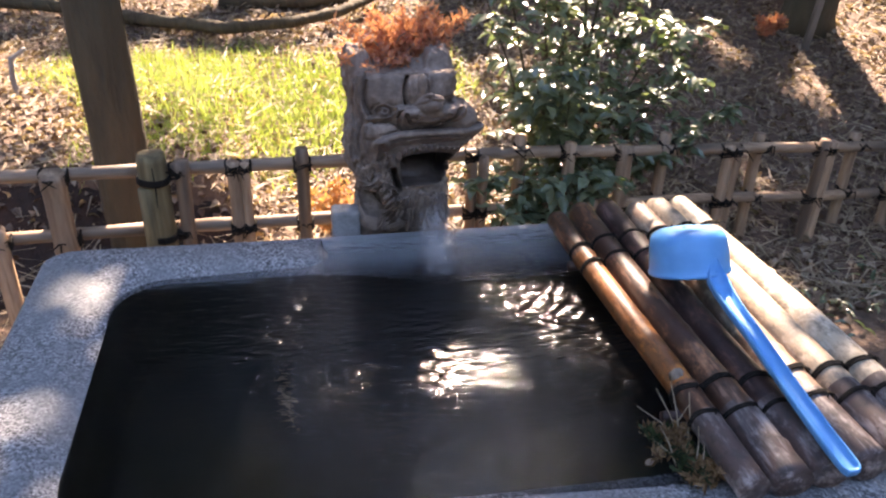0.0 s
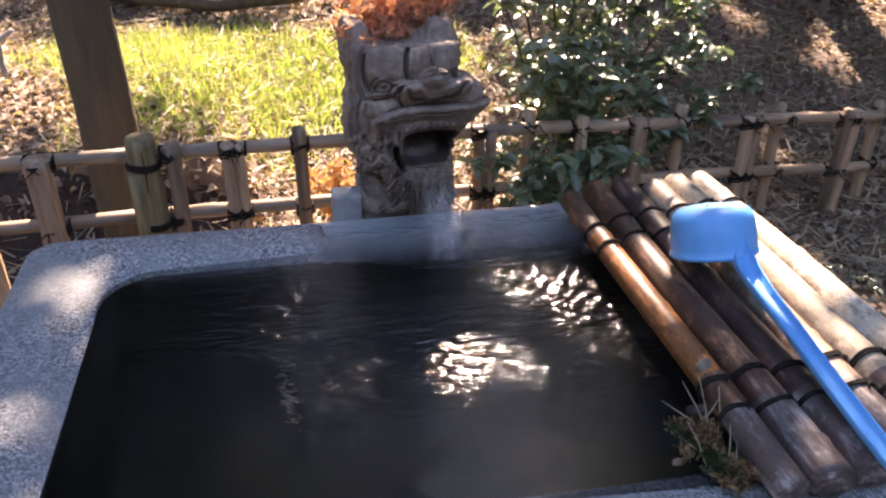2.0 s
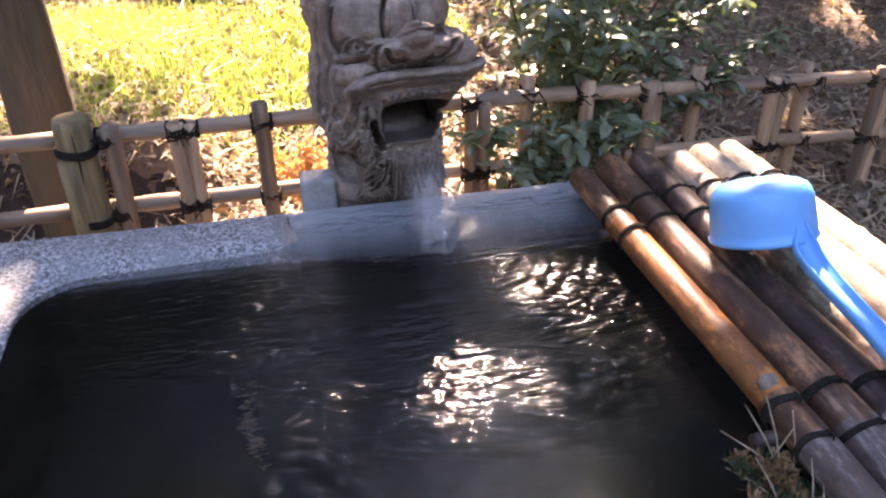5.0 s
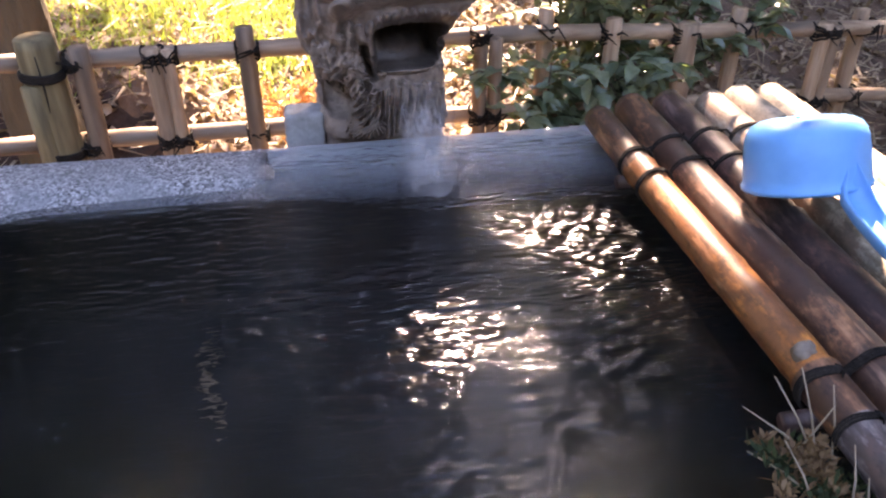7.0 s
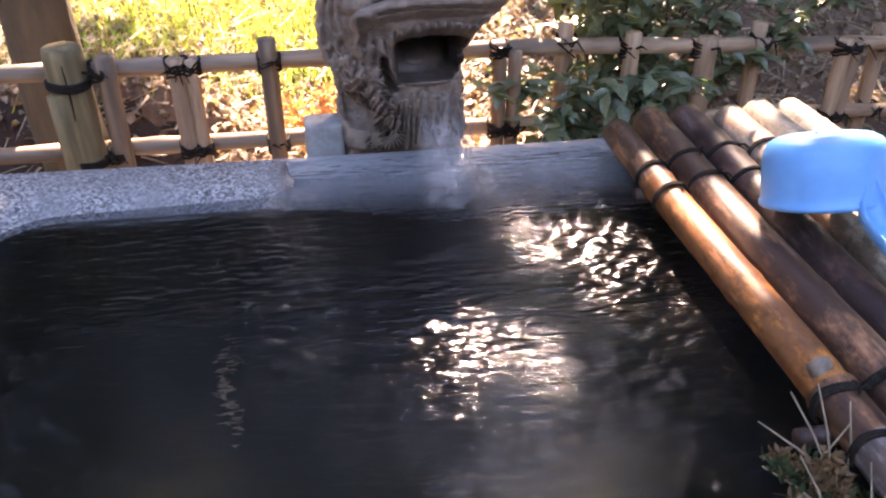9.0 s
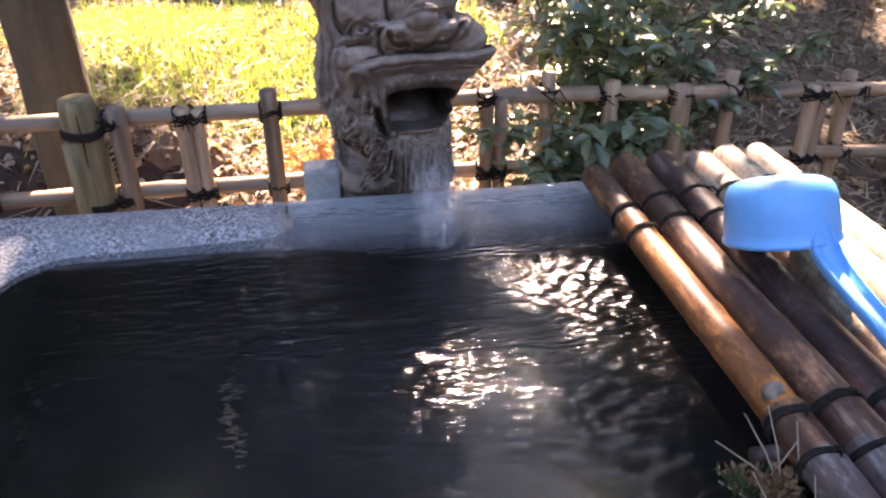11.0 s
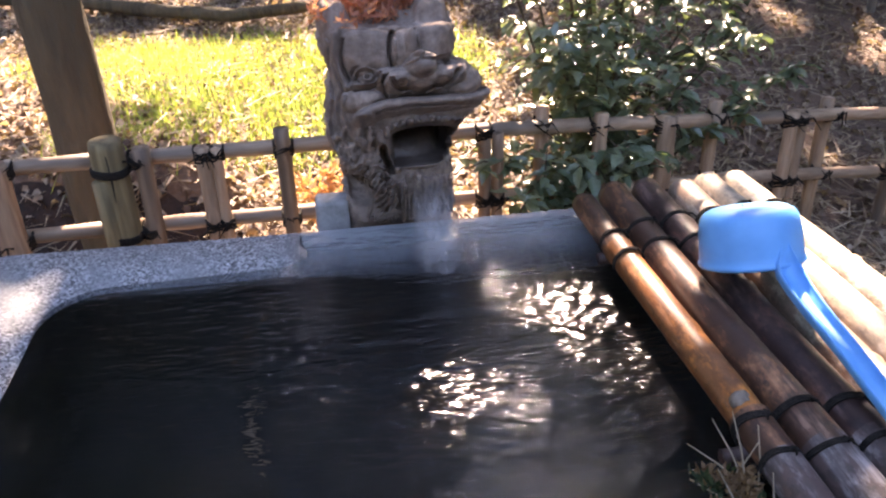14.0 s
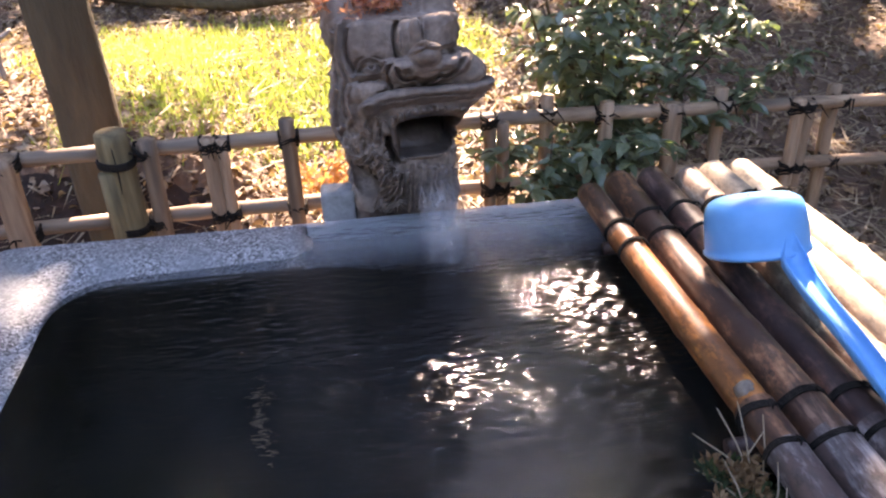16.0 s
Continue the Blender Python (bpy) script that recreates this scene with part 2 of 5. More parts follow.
def stone_basin():
    base = thing("stone_basin", "grey granite water basin with rounded rim, brimming with water", "basin", (0.15, 0.95, 0.33))
    bm = bmesh.new()
    # (inset of outline, corner radius, height over the rim)
    rings = [(0.0, 0.05, -0.36), (0.0, 0.05, -0.02), (0.004, 0.05, -0.008), (0.014, 0.05, 0.0), (RIM - 0.026, 0.11, 0.0), (RIM - 0.020, 0.11, -0.002), (RIM - 0.004, 0.10, -0.0075), (RIM + 0.020, 0.10, -0.015), (RIM + 0.026, 0.10, -0.10), (RIM + 0.04, 0.09, -0.27), (RIM + 0.06, 0.07, -0.28)]
    loops, inner = [], []
    for inset, r, h in rings:
        loop = [bm.verts.new((x, y, rim_z(x, y) + h)) for x, y in basin_loop(inset, r)]
        (loops if h > -0.05 or inset < 0.05 else inner).append(loop if h > -0.05 or inset < 0.05 else [v.co.copy() for v in loop])
        if h < -0.05 and inset > 0.05:
            bmesh.ops.delete(bm, geom=loop, context="VERTS")
    inner.insert(0, [v.co.copy() for v in loops[-1]])
    for a, b in zip(loops, loops[1:]):
        n = len(a)
        for k in range(n):
            bm.faces.new((a[k], a[(k + 1) % n], b[(k + 1) % n], b[k]))
    bm.faces.new(loops[0][::-1])
    inv = Matrix.Translation(base.location).inverted()
    ob = part("basin_body", bm, GRANITE, base, "speckled grey granite body with rounded rim")
    ob.matrix_parent_inverse = inv
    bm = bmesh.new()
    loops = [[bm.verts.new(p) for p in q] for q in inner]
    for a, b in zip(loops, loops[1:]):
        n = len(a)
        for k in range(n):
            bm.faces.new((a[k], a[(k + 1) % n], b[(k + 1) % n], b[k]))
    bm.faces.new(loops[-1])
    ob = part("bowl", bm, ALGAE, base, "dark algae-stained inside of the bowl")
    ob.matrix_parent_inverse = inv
    return base


stone_basin()

# ---- more materials ----
def leafy(name, dark, light, rough=0.5, through=0.35, glossy=0.5, wax=0.0):
    """Leaves: colour from leaf to leaf, part of the light passes through."""
    m, nt, b = material(name, rough, 0, glossy)
    b.inputs["Coat Weight"].default_value, b.inputs["Coat Roughness"].default_value = wax, 0.27
    geo = nt.nodes.new("ShaderNodeNewGeometry")
    col = ramp(nt, geo.outputs["Random Per Island"], [(0.0, dark), (0.5, tuple((a + c) / 2 for a, c in zip(dark, light))), (1.0, light)])
    veins = noise_of(nt, coords(nt), 60.0, 3.0)
    col = mix(nt, veins, col, tuple(c * 0.6 for c in dark))
    nt.links.new(col, b.inputs["Base Color"])
    tr = nt.nodes.new("ShaderNodeBsdfTranslucent")
    nt.links.new(mix(nt, 1.0, col, (1.0, 1.0, 0.55), "MULTIPLY"), tr.inputs["Color"])
    sh = nt.nodes.new("ShaderNodeMixShader")
    sh.inputs["Fac"].default_value = through
    nt.links.new(b.outputs[0], sh.inputs[1])
    nt.links.new(tr.outputs[0], sh.inputs[2])
    nt.links.new(sh.outputs[0], nt.nodes["Material Output"].inputs["Surface"])
    return m


def water_mat():
    """Dark water: rings and chop that spread from the jet; towards the flooded back rim a pale colour stands in for
    mirrored brightness over the stone.
    """
    m, nt, b = material("murky_water", 0.01)
    b.inputs["IOR"].default_value = 1.34
    tc = nt.nodes.new("ShaderNodeTexCoord")

    def math_node(op, a, c):
        n = nt.nodes.new("ShaderNodeMath")
        n.operation = op
        for sock, v in ((n.inputs[0], a), (n.inputs[1], c)):
            if isinstance(v, (int, float)):
                sock.default_value = v
            else:
                nt.links.new(v, sock)
        return n.outputs[0]

    def span(value, f0, f1, t0, t1):
        n = nt.nodes.new("ShaderNodeMapRange")
        for key, v in (("From Min", f0), ("From Max", f1), ("To Min", t0), ("To Max", t1)):
            n.inputs[key].default_value = v
        nt.links.new(value, n.inputs["Value"])
        return n.outputs["Result"]

    off = nt.nodes.new("ShaderNodeVectorMath")
    off.operation = "SUBTRACT"
    off.inputs[1].default_value = (0.232, 1.225, 0.699)
    nt.links.new(tc.outputs["Object"], off.inputs[0])
    dist = nt.nodes.new("ShaderNodeVectorMath")
    dist.operation = "LENGTH"
    nt.links.new(off.outputs["Vector"], dist.inputs[0])
    wave = node(nt, "ShaderNodeTexWave", Scale=12.0, Distortion=5.0, Detail=3.0)
    wave.inputs["Detail Scale"].default_value = 1.4
    wave.wave_type, wave.rings_direction = "RINGS", "SPHERICAL"
    nt.links.new(off.outputs["Vector"], wave.inputs["Vector"])
    rings = math_node("MULTIPLY", wave.outputs["Fac"], span(dist.outputs["Value"], 0.05, 0.60, 0.20, 0.03))
    near = span(dist.outputs["Value"], 0.06, 0.68, 1.0, 0.30)
    total = rings
    for stretch, scale, amount in (((0.42, 1.30, 1.0), 22.0, 2.1), ((0.45, 1.6, 1.0), 60.0, 1.9)):
        mp = nt.nodes.new("ShaderNodeMapping")
        mp.inputs["Scale"].default_value = stretch
        nt.links.new(tc.outputs["Object"], mp.inputs["Vector"])
        chop = math_node("MULTIPLY", noise_of(nt, mp.outputs["Vector"], scale, 2.0, 0.5), amount)
        total = math_node("ADD", total, math_node("MULTIPLY", chop, near))
    bump(nt, b, total, 0.8, 0.0048)
    sep = nt.nodes.new("ShaderNodeSeparateXYZ")
    nt.links.new(tc.outputs["Object"], sep.inputs[0])
    # pale grey painted in towards the back rim, in place of reflected sky
    shallow = span(math_node("ADD", sep.outputs["Y"], math_node("MULTIPLY", noise_of(nt, tc.outputs["Object"], 9.0), 0.06)), 1.25, 1.42, 0.0, 1.0)
    nt.links.new(mix(nt, shallow, (0.41, 0.42, 0.44), (0.38, 0.40, 0.405)), b.inputs["Base Color"])
    nt.links.new(span(shallow, 0.0, 1.0, 1.0, 0.42), b.inputs["Transmission Weight"])
    nt.links.new(span(shallow, 0.0, 1.0, 0.10, 0.12), b.inputs["Roughness"])
    return m


WATER = water_mat()


def veil_mat():
    """Thin aerated water: soft streaks that thin out towards the edges."""
    m, nt, b = material("falling_water", 0.25)
    b.inputs["Base Color"].default_value = (0.38, 0.33, 0.305, 1)
    streak = noise_of(nt, coords(nt, (1, 0.6, 0.06)), 110.0, 3.0, 0.6)
    tc = nt.nodes.new("ShaderNodeTexCoord")
    sep = nt.nodes.new("ShaderNodeSeparateXYZ")
    nt.links.new(tc.outputs["Object"], sep.inputs[0])
    off = nt.nodes.new("ShaderNodeMath")
    off.operation, off.inputs[1].default_value = "SUBTRACT", 0.240
    nt.links.new(sep.outputs["X"], off.inputs[0])
    size = nt.nodes.new("ShaderNodeMath")
    size.operation = "ABSOLUTE"
    nt.links.new(off.outputs[0], size.inputs[0])
    edge = nt.nodes.new("ShaderNodeMapRange")
    edge.inputs["From Min"].default_value, edge.inputs["From Max"].default_value = 0.006, 0.048
    edge.inputs["To Min"].default_value, edge.inputs["To Max"].default_value = 1.0, 0.0
    nt.links.new(size.outputs[0], edge.inputs["Value"])
    mr = nt.nodes.new("ShaderNodeMapRange")
    mr.inputs["From Min"].default_value, mr.inputs["From Max"].default_value = 0.40, 0.75
    mr.inputs["To Min"].default_value, mr.inputs["To Max"].default_value = 0.05, 0.68
    nt.links.new(streak, mr.inputs["Value"])
    prod = nt.nodes.new("ShaderNodeMath")
    prod.operation = "MULTIPLY"
    nt.links.new(mr.outputs["Result"], prod.inputs[0])
    nt.links.new(edge.outputs["Result"], prod.inputs[1])
    foot = nt.nodes.new("ShaderNodeMapRange")
    foot.inputs["From Min"].default_value, foot.inputs["From Max"].default_value = 0.808, 0.765
    nt.links.new(sep.outputs["Z"], foot.inputs["Value"])
    last = nt.nodes.new("ShaderNodeMath")
    last.operation = "MULTIPLY"
    nt.links.new(prod.outputs[0], last.inputs[0])
    nt.links.new(foot.outputs["Result"], last.inputs[1])
    nt.links.new(last.outputs[0], b.inputs["Alpha"])
    return m


FALLING = veil_mat()
CAMELLIA = leafy("glossy_evergreen_leaf", (0.10, 0.15, 0.08), (0.42, 0.48, 0.31), 0.40, 0.45, 1.0, 1.0)
# shade put into the leaf colour, so the crown mirrors dark in water
SHADED_CROWN = leafy("shaded_evergreen_leaf", (0.008, 0.014, 0.006), (0.022, 0.032, 0.012), 0.6, 0.04, 0.3)
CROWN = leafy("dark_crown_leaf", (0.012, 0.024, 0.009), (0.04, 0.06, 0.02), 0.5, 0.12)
GRASS = leafy("sunlit_grass", (0.31, 0.41, 0.085), (0.62, 0.70, 0.26), 0.6, 0.5, 0.3)
DRY = leafy("dead_leaf", (0.15, 0.085, 0.055), (0.74, 0.58, 0.42), 0.65, 0.3, 0.4)
RUST = leafy("rust_red_dry_needles", (0.56, 0.21, 0.13), (0.92, 0.53, 0.38), 0.7, 0.5, 0.3)
RUST_PALE = leafy("orange_dry_fern", (0.58, 0.30, 0.14), (0.86, 0.56, 0.33), 0.7, 0.4, 0.3)
TAN_PALE = leafy("pale_straw", (0.34, 0.24, 0.15), (0.72, 0.60, 0.44), 0.6, 0.3, 0.4)
TAN = leafy("tan_dry_fronds", (0.14, 0.075, 0.035), (0.52, 0.33, 0.17), 0.7, 0.3, 0.3)
TWIG = grained("grey_twig", (0.16, 0.12, 0.09), (0.36, 0.29, 0.22), 80.0, 0.85)
STAKE = grained("grey_stake", (0.28, 0.25, 0.22), (0.46, 0.42, 0.38), 60.0, 0.8, (1, 1, 0.1))
POLE_MATS = [
    bamboo_mat("wet_amber_bamboo", (0.36, 0.112, 0.022), (0.70, 0.25, 0.045), (0.20, 0.07, 0.02), 0.46),
    bamboo_mat("wet_brown_bamboo", (0.18, 0.070, 0.030), (0.42, 0.195, 0.09), (0.052, 0.023, 0.013), 0.46),
    bamboo_mat("dark_soaked_bamboo", (0.085, 0.037, 0.025), (0.19, 0.088, 0.06), (0.038, 0.017, 0.013), 0.48),
    bamboo_mat("straw_bamboo", (0.44, 0.33, 0.22), (0.62, 0.51, 0.38), (0.24, 0.15, 0.10), 0.55),
    bamboo_mat("pale_straw_bamboo", (0.52, 0.42, 0.30), (0.70, 0.61, 0.48), (0.40, 0.30, 0.20), 0.55),
    bamboo_mat("bleached_bamboo", (0.56, 0.47, 0.35), (0.74, 0.66, 0.55), (0.46, 0.37, 0.26), 0.55),
]
MOSS_DARK = leafy("dark_moss", (0.02, 0.035, 0.012), (0.06, 0.08, 0.025), 0.8, 0.2, 0.3)
# wet stone of the mouth, darkened further for the shade inside it
WET_SHADED_STONE = grained("wet_shaded_stone", (0.06, 0.046, 0.038), (0.17, 0.13, 0.105), 60.0, 0.5, stain=(0.06, 0.045, 0.036), bumps=0.6)
GREY_END = bamboo_mat("greyed_bamboo_end", (0.18, 0.14, 0.125), (0.47, 0.40, 0.37), (0.09, 0.055, 0.045), 0.6)

# ---- water ----
def water_surface():
    x0, x1, y0, y1 = BX0 + 0.06, BX1 - 0.03, BY0 + 0.05, BY1 - 0.004
    nx, ny = 60, 80
    verts = [(x0 + (x1 - x0) * i / nx, y0 + (y1 - y0) * j / ny, WATER_Z) for j in range(ny + 1) for i in range(nx + 1)]
    faces = [(j * (nx + 1) + i, j * (nx + 1) + i + 1, (j + 1) * (nx + 1) + i + 1, (j + 1) * (nx + 1) + i) for j in range(ny) for i in range(nx)]
    ob = from_data("water", verts, faces, WATER)
    return tagged(ob, "dark clear rippling water brimming over the basin", "water", kind="structure")


water_surface()


# ---- bamboo rack ----
def culm(x0, y0, x1, y1, z, r0, r1, nodes, mat, parent, seed, darkened=None):
    """One bamboo pole from (x0, y0) to (x1, y1), swollen at its nodes, hollow at the ends."""
    rnd = random.Random(seed)
    a, b = Vector((x0, y0, z)), Vector((x1, y1, z))
    n = 72
    path, radii = [], []
    for i in range(n + 1):
        t = i / n
        p = a.lerp(b, t)
        r = r0 + (r1 - r0) * t
        for y in nodes:
            d = abs(p.y - y)
            r += 0.0026 * math.exp(-((d / 0.006) ** 2)) - 0.0012 * math.exp(-(((p.y - y - 0.010) / 0.005) ** 2))
        r *= 1 + 0.015 * noise.noise(p * 14 + Vector((seed, 0, 0)))
        path.append(p + Vector((0.002 * math.sin(5 * t + seed), 0, 0.0012 * math.sin(7 * t + seed))))
        radii.append(r)
    # close the ends inwards, so that the culm shows its wall
    d = (b - a).normalized()
    inner = 0.80
    path = [a + d * 0.10, a + d * 0.0008] + path + [b - d * 0.0008, b - d * 0.10]
    radii = [radii[0] * inner, radii[0] * inner] + radii + [radii[-1] * inner, radii[-1] * inner]
    bm = tube(path, radii, 22)
    ob = part("culm", bm, [mat, GREY_END, darkened or mat], parent)
    # end sections in darker bamboo: wet, and with their shade put into colour
    for poly in ob.data.polygons:
        if poly.center.y < y0 + 0.135 + 0.010 * rnd.random():
            poly.material_index = 1
        elif poly.center.y < nodes[0] or (darkened and poly.center.y > nodes[-1]):
            poly.material_index = 2
    return ob


def tie_ring(x, y, z, r, parent, seed, coils=3):
    rnd = random.Random(seed)
    bm = bmesh.new()
    path, n = [], 30 * coils
    for i in range(n + 1):
        a = 2 * math.pi * i / 30 + 1.2
        path.append((x + (r + 0.002) * math.cos(a), y + 0.0027 * (i / 30 - coils / 2) + 0.0012 * math.sin(3 * a + seed), z + (r + 0.002) * math.sin(a)))
    tube(path, 0.0016, 6, True, bm)
    e = Vector(path[0])
    for k in range(2):
        tip = e + Vector((rnd.uniform(-0.012, 0.012), rnd.uniform(-0.02, 0.0), rnd.uniform(0.0, 0.010)))
        tube([e, e.lerp(tip, 0.6) + Vector((0, 0, 0.004)), tip], [0.0016, 0.0014, 0.0008], 5, True, bm)
    return part("tie", bm, TWINE, parent, "black palm twine binding")


def bamboo_rack():
    rack = thing("bamboo_rack", "rack of six tied bamboo poles laid across the granite basin", "rack")
    near = [(0.5345, 0.560), (0.592, 0.566), (0.655, 0.574), (0.724, 0.580), (0.788, 0.590), (0.853, 0.600)]
    far = [(0.5085, 1.335), (0.569, 1.365), (0.631, 1.378), (0.694, 1.368), (0.747, 1.382), (0.804, 1.380)]
    nodes = [(0.765, 0.942, 1.178), (0.905, 1.16, 0.62), (0.735, 1.02, 1.225), (0.83, 1.11), (0.906, 1.23), (0.70, 1.054, 1.30)]
    upper = [0.752, 0.763, 0.764, 0.772, 0.766, 0.776]
    lower = [0.694, 0.694, 0.699, 0.710, 0.703, 0.712]
    farther = [(1.196, 1.134), (1.220, 1.155), (1.237, 1.162), (1.240, 1.170), (1.246,), (1.25,)]
    for i in range(6):
        z = 0.733 + 0.0015 * math.sin(i * 2.1)
        r0, r1 = 0.0288 + 0.001 * math.sin(i * 1.7), 0.0268
        if i == 0:
            z, r0, r1 = 0.7375, 0.0236, 0.0215
        culm(*near[i], *far[i], z, r0, r1, nodes[i], POLE_MATS[i], rack, i, POLE_MATS[1] if i == 0 else None)
        a, b = Vector((*near[i], z)), Vector((*far[i], z))
        for k, y in enumerate((upper[i], lower[i], *farther[i])):
            t = (y - a.y) / (b.y - a.y)
            tie_ring(a.lerp(b, t).x, y, z, r0 + (r1 - r0) * t, rack, i * 10 + k, 3 if k else 4)
    # the cut branch stub on the amber pole
    bm = tube([(0.524, 0.782, 0.752), (0.525, 0.780, 0.7605), (0.526, 0.779, 0.7640), (0.526, 0.779, 0.7615), (0.526, 0.779, 0.756)], [0.0135, 0.0115, 0.008, 0.0055, 0.003], 14, wobble=0.3)
    part("branch_stub", bm, TWIG, rack, "pale flaky stub of a side shoot")
    # cross bars that the poles are bound to
    for y in (0.735, 1.185):
        bm = tube([(0.485, y, 0.716), (0.86, y + 0.012, 0.716)], 0.010, 12)
        part("cross_bar", bm, POLE_MATS[2], rack)
    return rack


# ---- ladle ----
def ladle():
    """A plastic ladle, mouth down, leaning back on its rim."""
    base = thing("ladle", "bright blue plastic ladle lying upside down on the bamboo rack", "ladle", (0.649, 1.018, 0.762))
    inv = Matrix.Translation(base.location).inverted()
    cup_pose = pose(0.649, 1.018, 0.7895, -22, 0, 8)
    prof = [(0.0630, 0.055), (0.0668, 0.012), (0.0670, 0.003), (0.0700, 0.0), (0.0722, 0.002), (0.0724, 0.006), (0.0702, 0.008), (0.0698, 0.018), (0.0690, 0.040), (0.0672, 0.058), (0.0645, 0.067), (0.0600, 0.0735), (0.0520, 0.0780), (0.0300, 0.0796), (0.0, 0.080)]
    sides = 64
    bm = bmesh.new()
    loops = []
    for r, h in prof[:-1]:
        loops.append([bm.verts.new(cup_pose @ Vector((r * math.cos(2 * math.pi * k / sides), r * math.sin(2 * math.pi * k / sides), h))) for k in range(sides)])
    for p, q in zip(loops, loops[1:]):
        for k in range(sides):
            bm.faces.new((p[k], p[(k + 1) % sides], q[(k + 1) % sides], q[k]))
    bm.faces.new(loops[0][::-1])
    bm.faces.new(loops[-1])
    cup = part("cup", bm, BLUE, base)
    cup.matrix_parent_inverse = inv
    bm = bmesh.new()
    bmesh.ops.create_uvsphere(bm, u_segments=12, v_segments=8, radius=0.003)
    bmesh.ops.transform(bm, matrix=cup_pose @ pose(0.0, 0.012, 0.0795), verts=bm.verts)
    nub = part("moulding_nub", bm, BLUE, base)
    nub.matrix_parent_inverse = inv
    # handle: centre line, half width, depth; it springs from the cup's wall
    line = [((0.661, 0.974, 0.848), 0.004, 0.006), ((0.661, 0.965, 0.836), 0.009, 0.010), ((0.661, 0.956, 0.823), 0.0155, 0.014), ((0.661, 0.944, 0.813), 0.0180, 0.016), ((0.661, 0.920, 0.806), 0.0170, 0.016), ((0.660, 0.880, 0.801), 0.0155, 0.015), ((0.659, 0.805, 0.795), 0.0145, 0.014), ((0.655, 0.680, 0.784), 0.0140, 0.0135), ((0.655, 0.600, 0.776), 0.0142, 0.0135), ((0.6565, 0.562, 0.772), 0.0148, 0.0135), ((0.6575, 0.548, 0.7705), 0.0140, 0.013), ((0.658, 0.540, 0.770), 0.010, 0.012)]
    sect = [(-1.0, 0.25), (-1.0, 0.75), (-0.97, 1.0), (-0.84, 1.0), (-0.80, 0.9), (-0.66, 0.32), (0.66, 0.32), (0.80, 0.9), (0.84, 1.0), (0.97, 1.0), (1.0, 0.75), (1.0, 0.25), (0.75, -0.1), (-0.75, -0.1)]
    fine = []
    for (p, w, d), (q, w2, d2) in zip(line, line[1:]):
        for k in range(4):
            t = k / 4
            fine.append((Vector(p).lerp(Vector(q), t), w + (w2 - w) * t, d + (d2 - d) * t))
    fine.append((Vector(line[-1][0]), line[-1][1], line[-1][2]))
    bm = bmesh.new()
    rings = []
    for i, (p, w, d) in enumerate(fine):
        along = (fine[min(i + 1, len(fine) - 1)][0] - fine[max(i - 1, 0)][0]).normalized()
        side = along.cross(Vector((0, 0, 1))).normalized()
        up = side.cross(along).normalized()
        shut = max(0.0, 1 - i / 10) * 0.7 + (0.7 if i >= len(fine) - 3 else 0)
        rings.append([bm.verts.new(p + side * u * w + up * ((v if not 0.3 < v < 0.35 else v + (1.0 - v) * min(1, shut)) - 0.5) * d) for u, v in sect])
    n = len(sect)
    for p, q in zip(rings, rings[1:]):
        for k in range(n):
            bm.faces.new((p[k], q[k], q[(k + 1) % n], p[(k + 1) % n]))
    bm.faces.new(rings[0])
    bm.faces.new(rings[-1][::-1])
    bmesh.ops.recalc_face_normals(bm, faces=bm.faces)
    handle = part("handle", bm, BLUE, base)
    handle.matrix_parent_inverse = inv
    return base


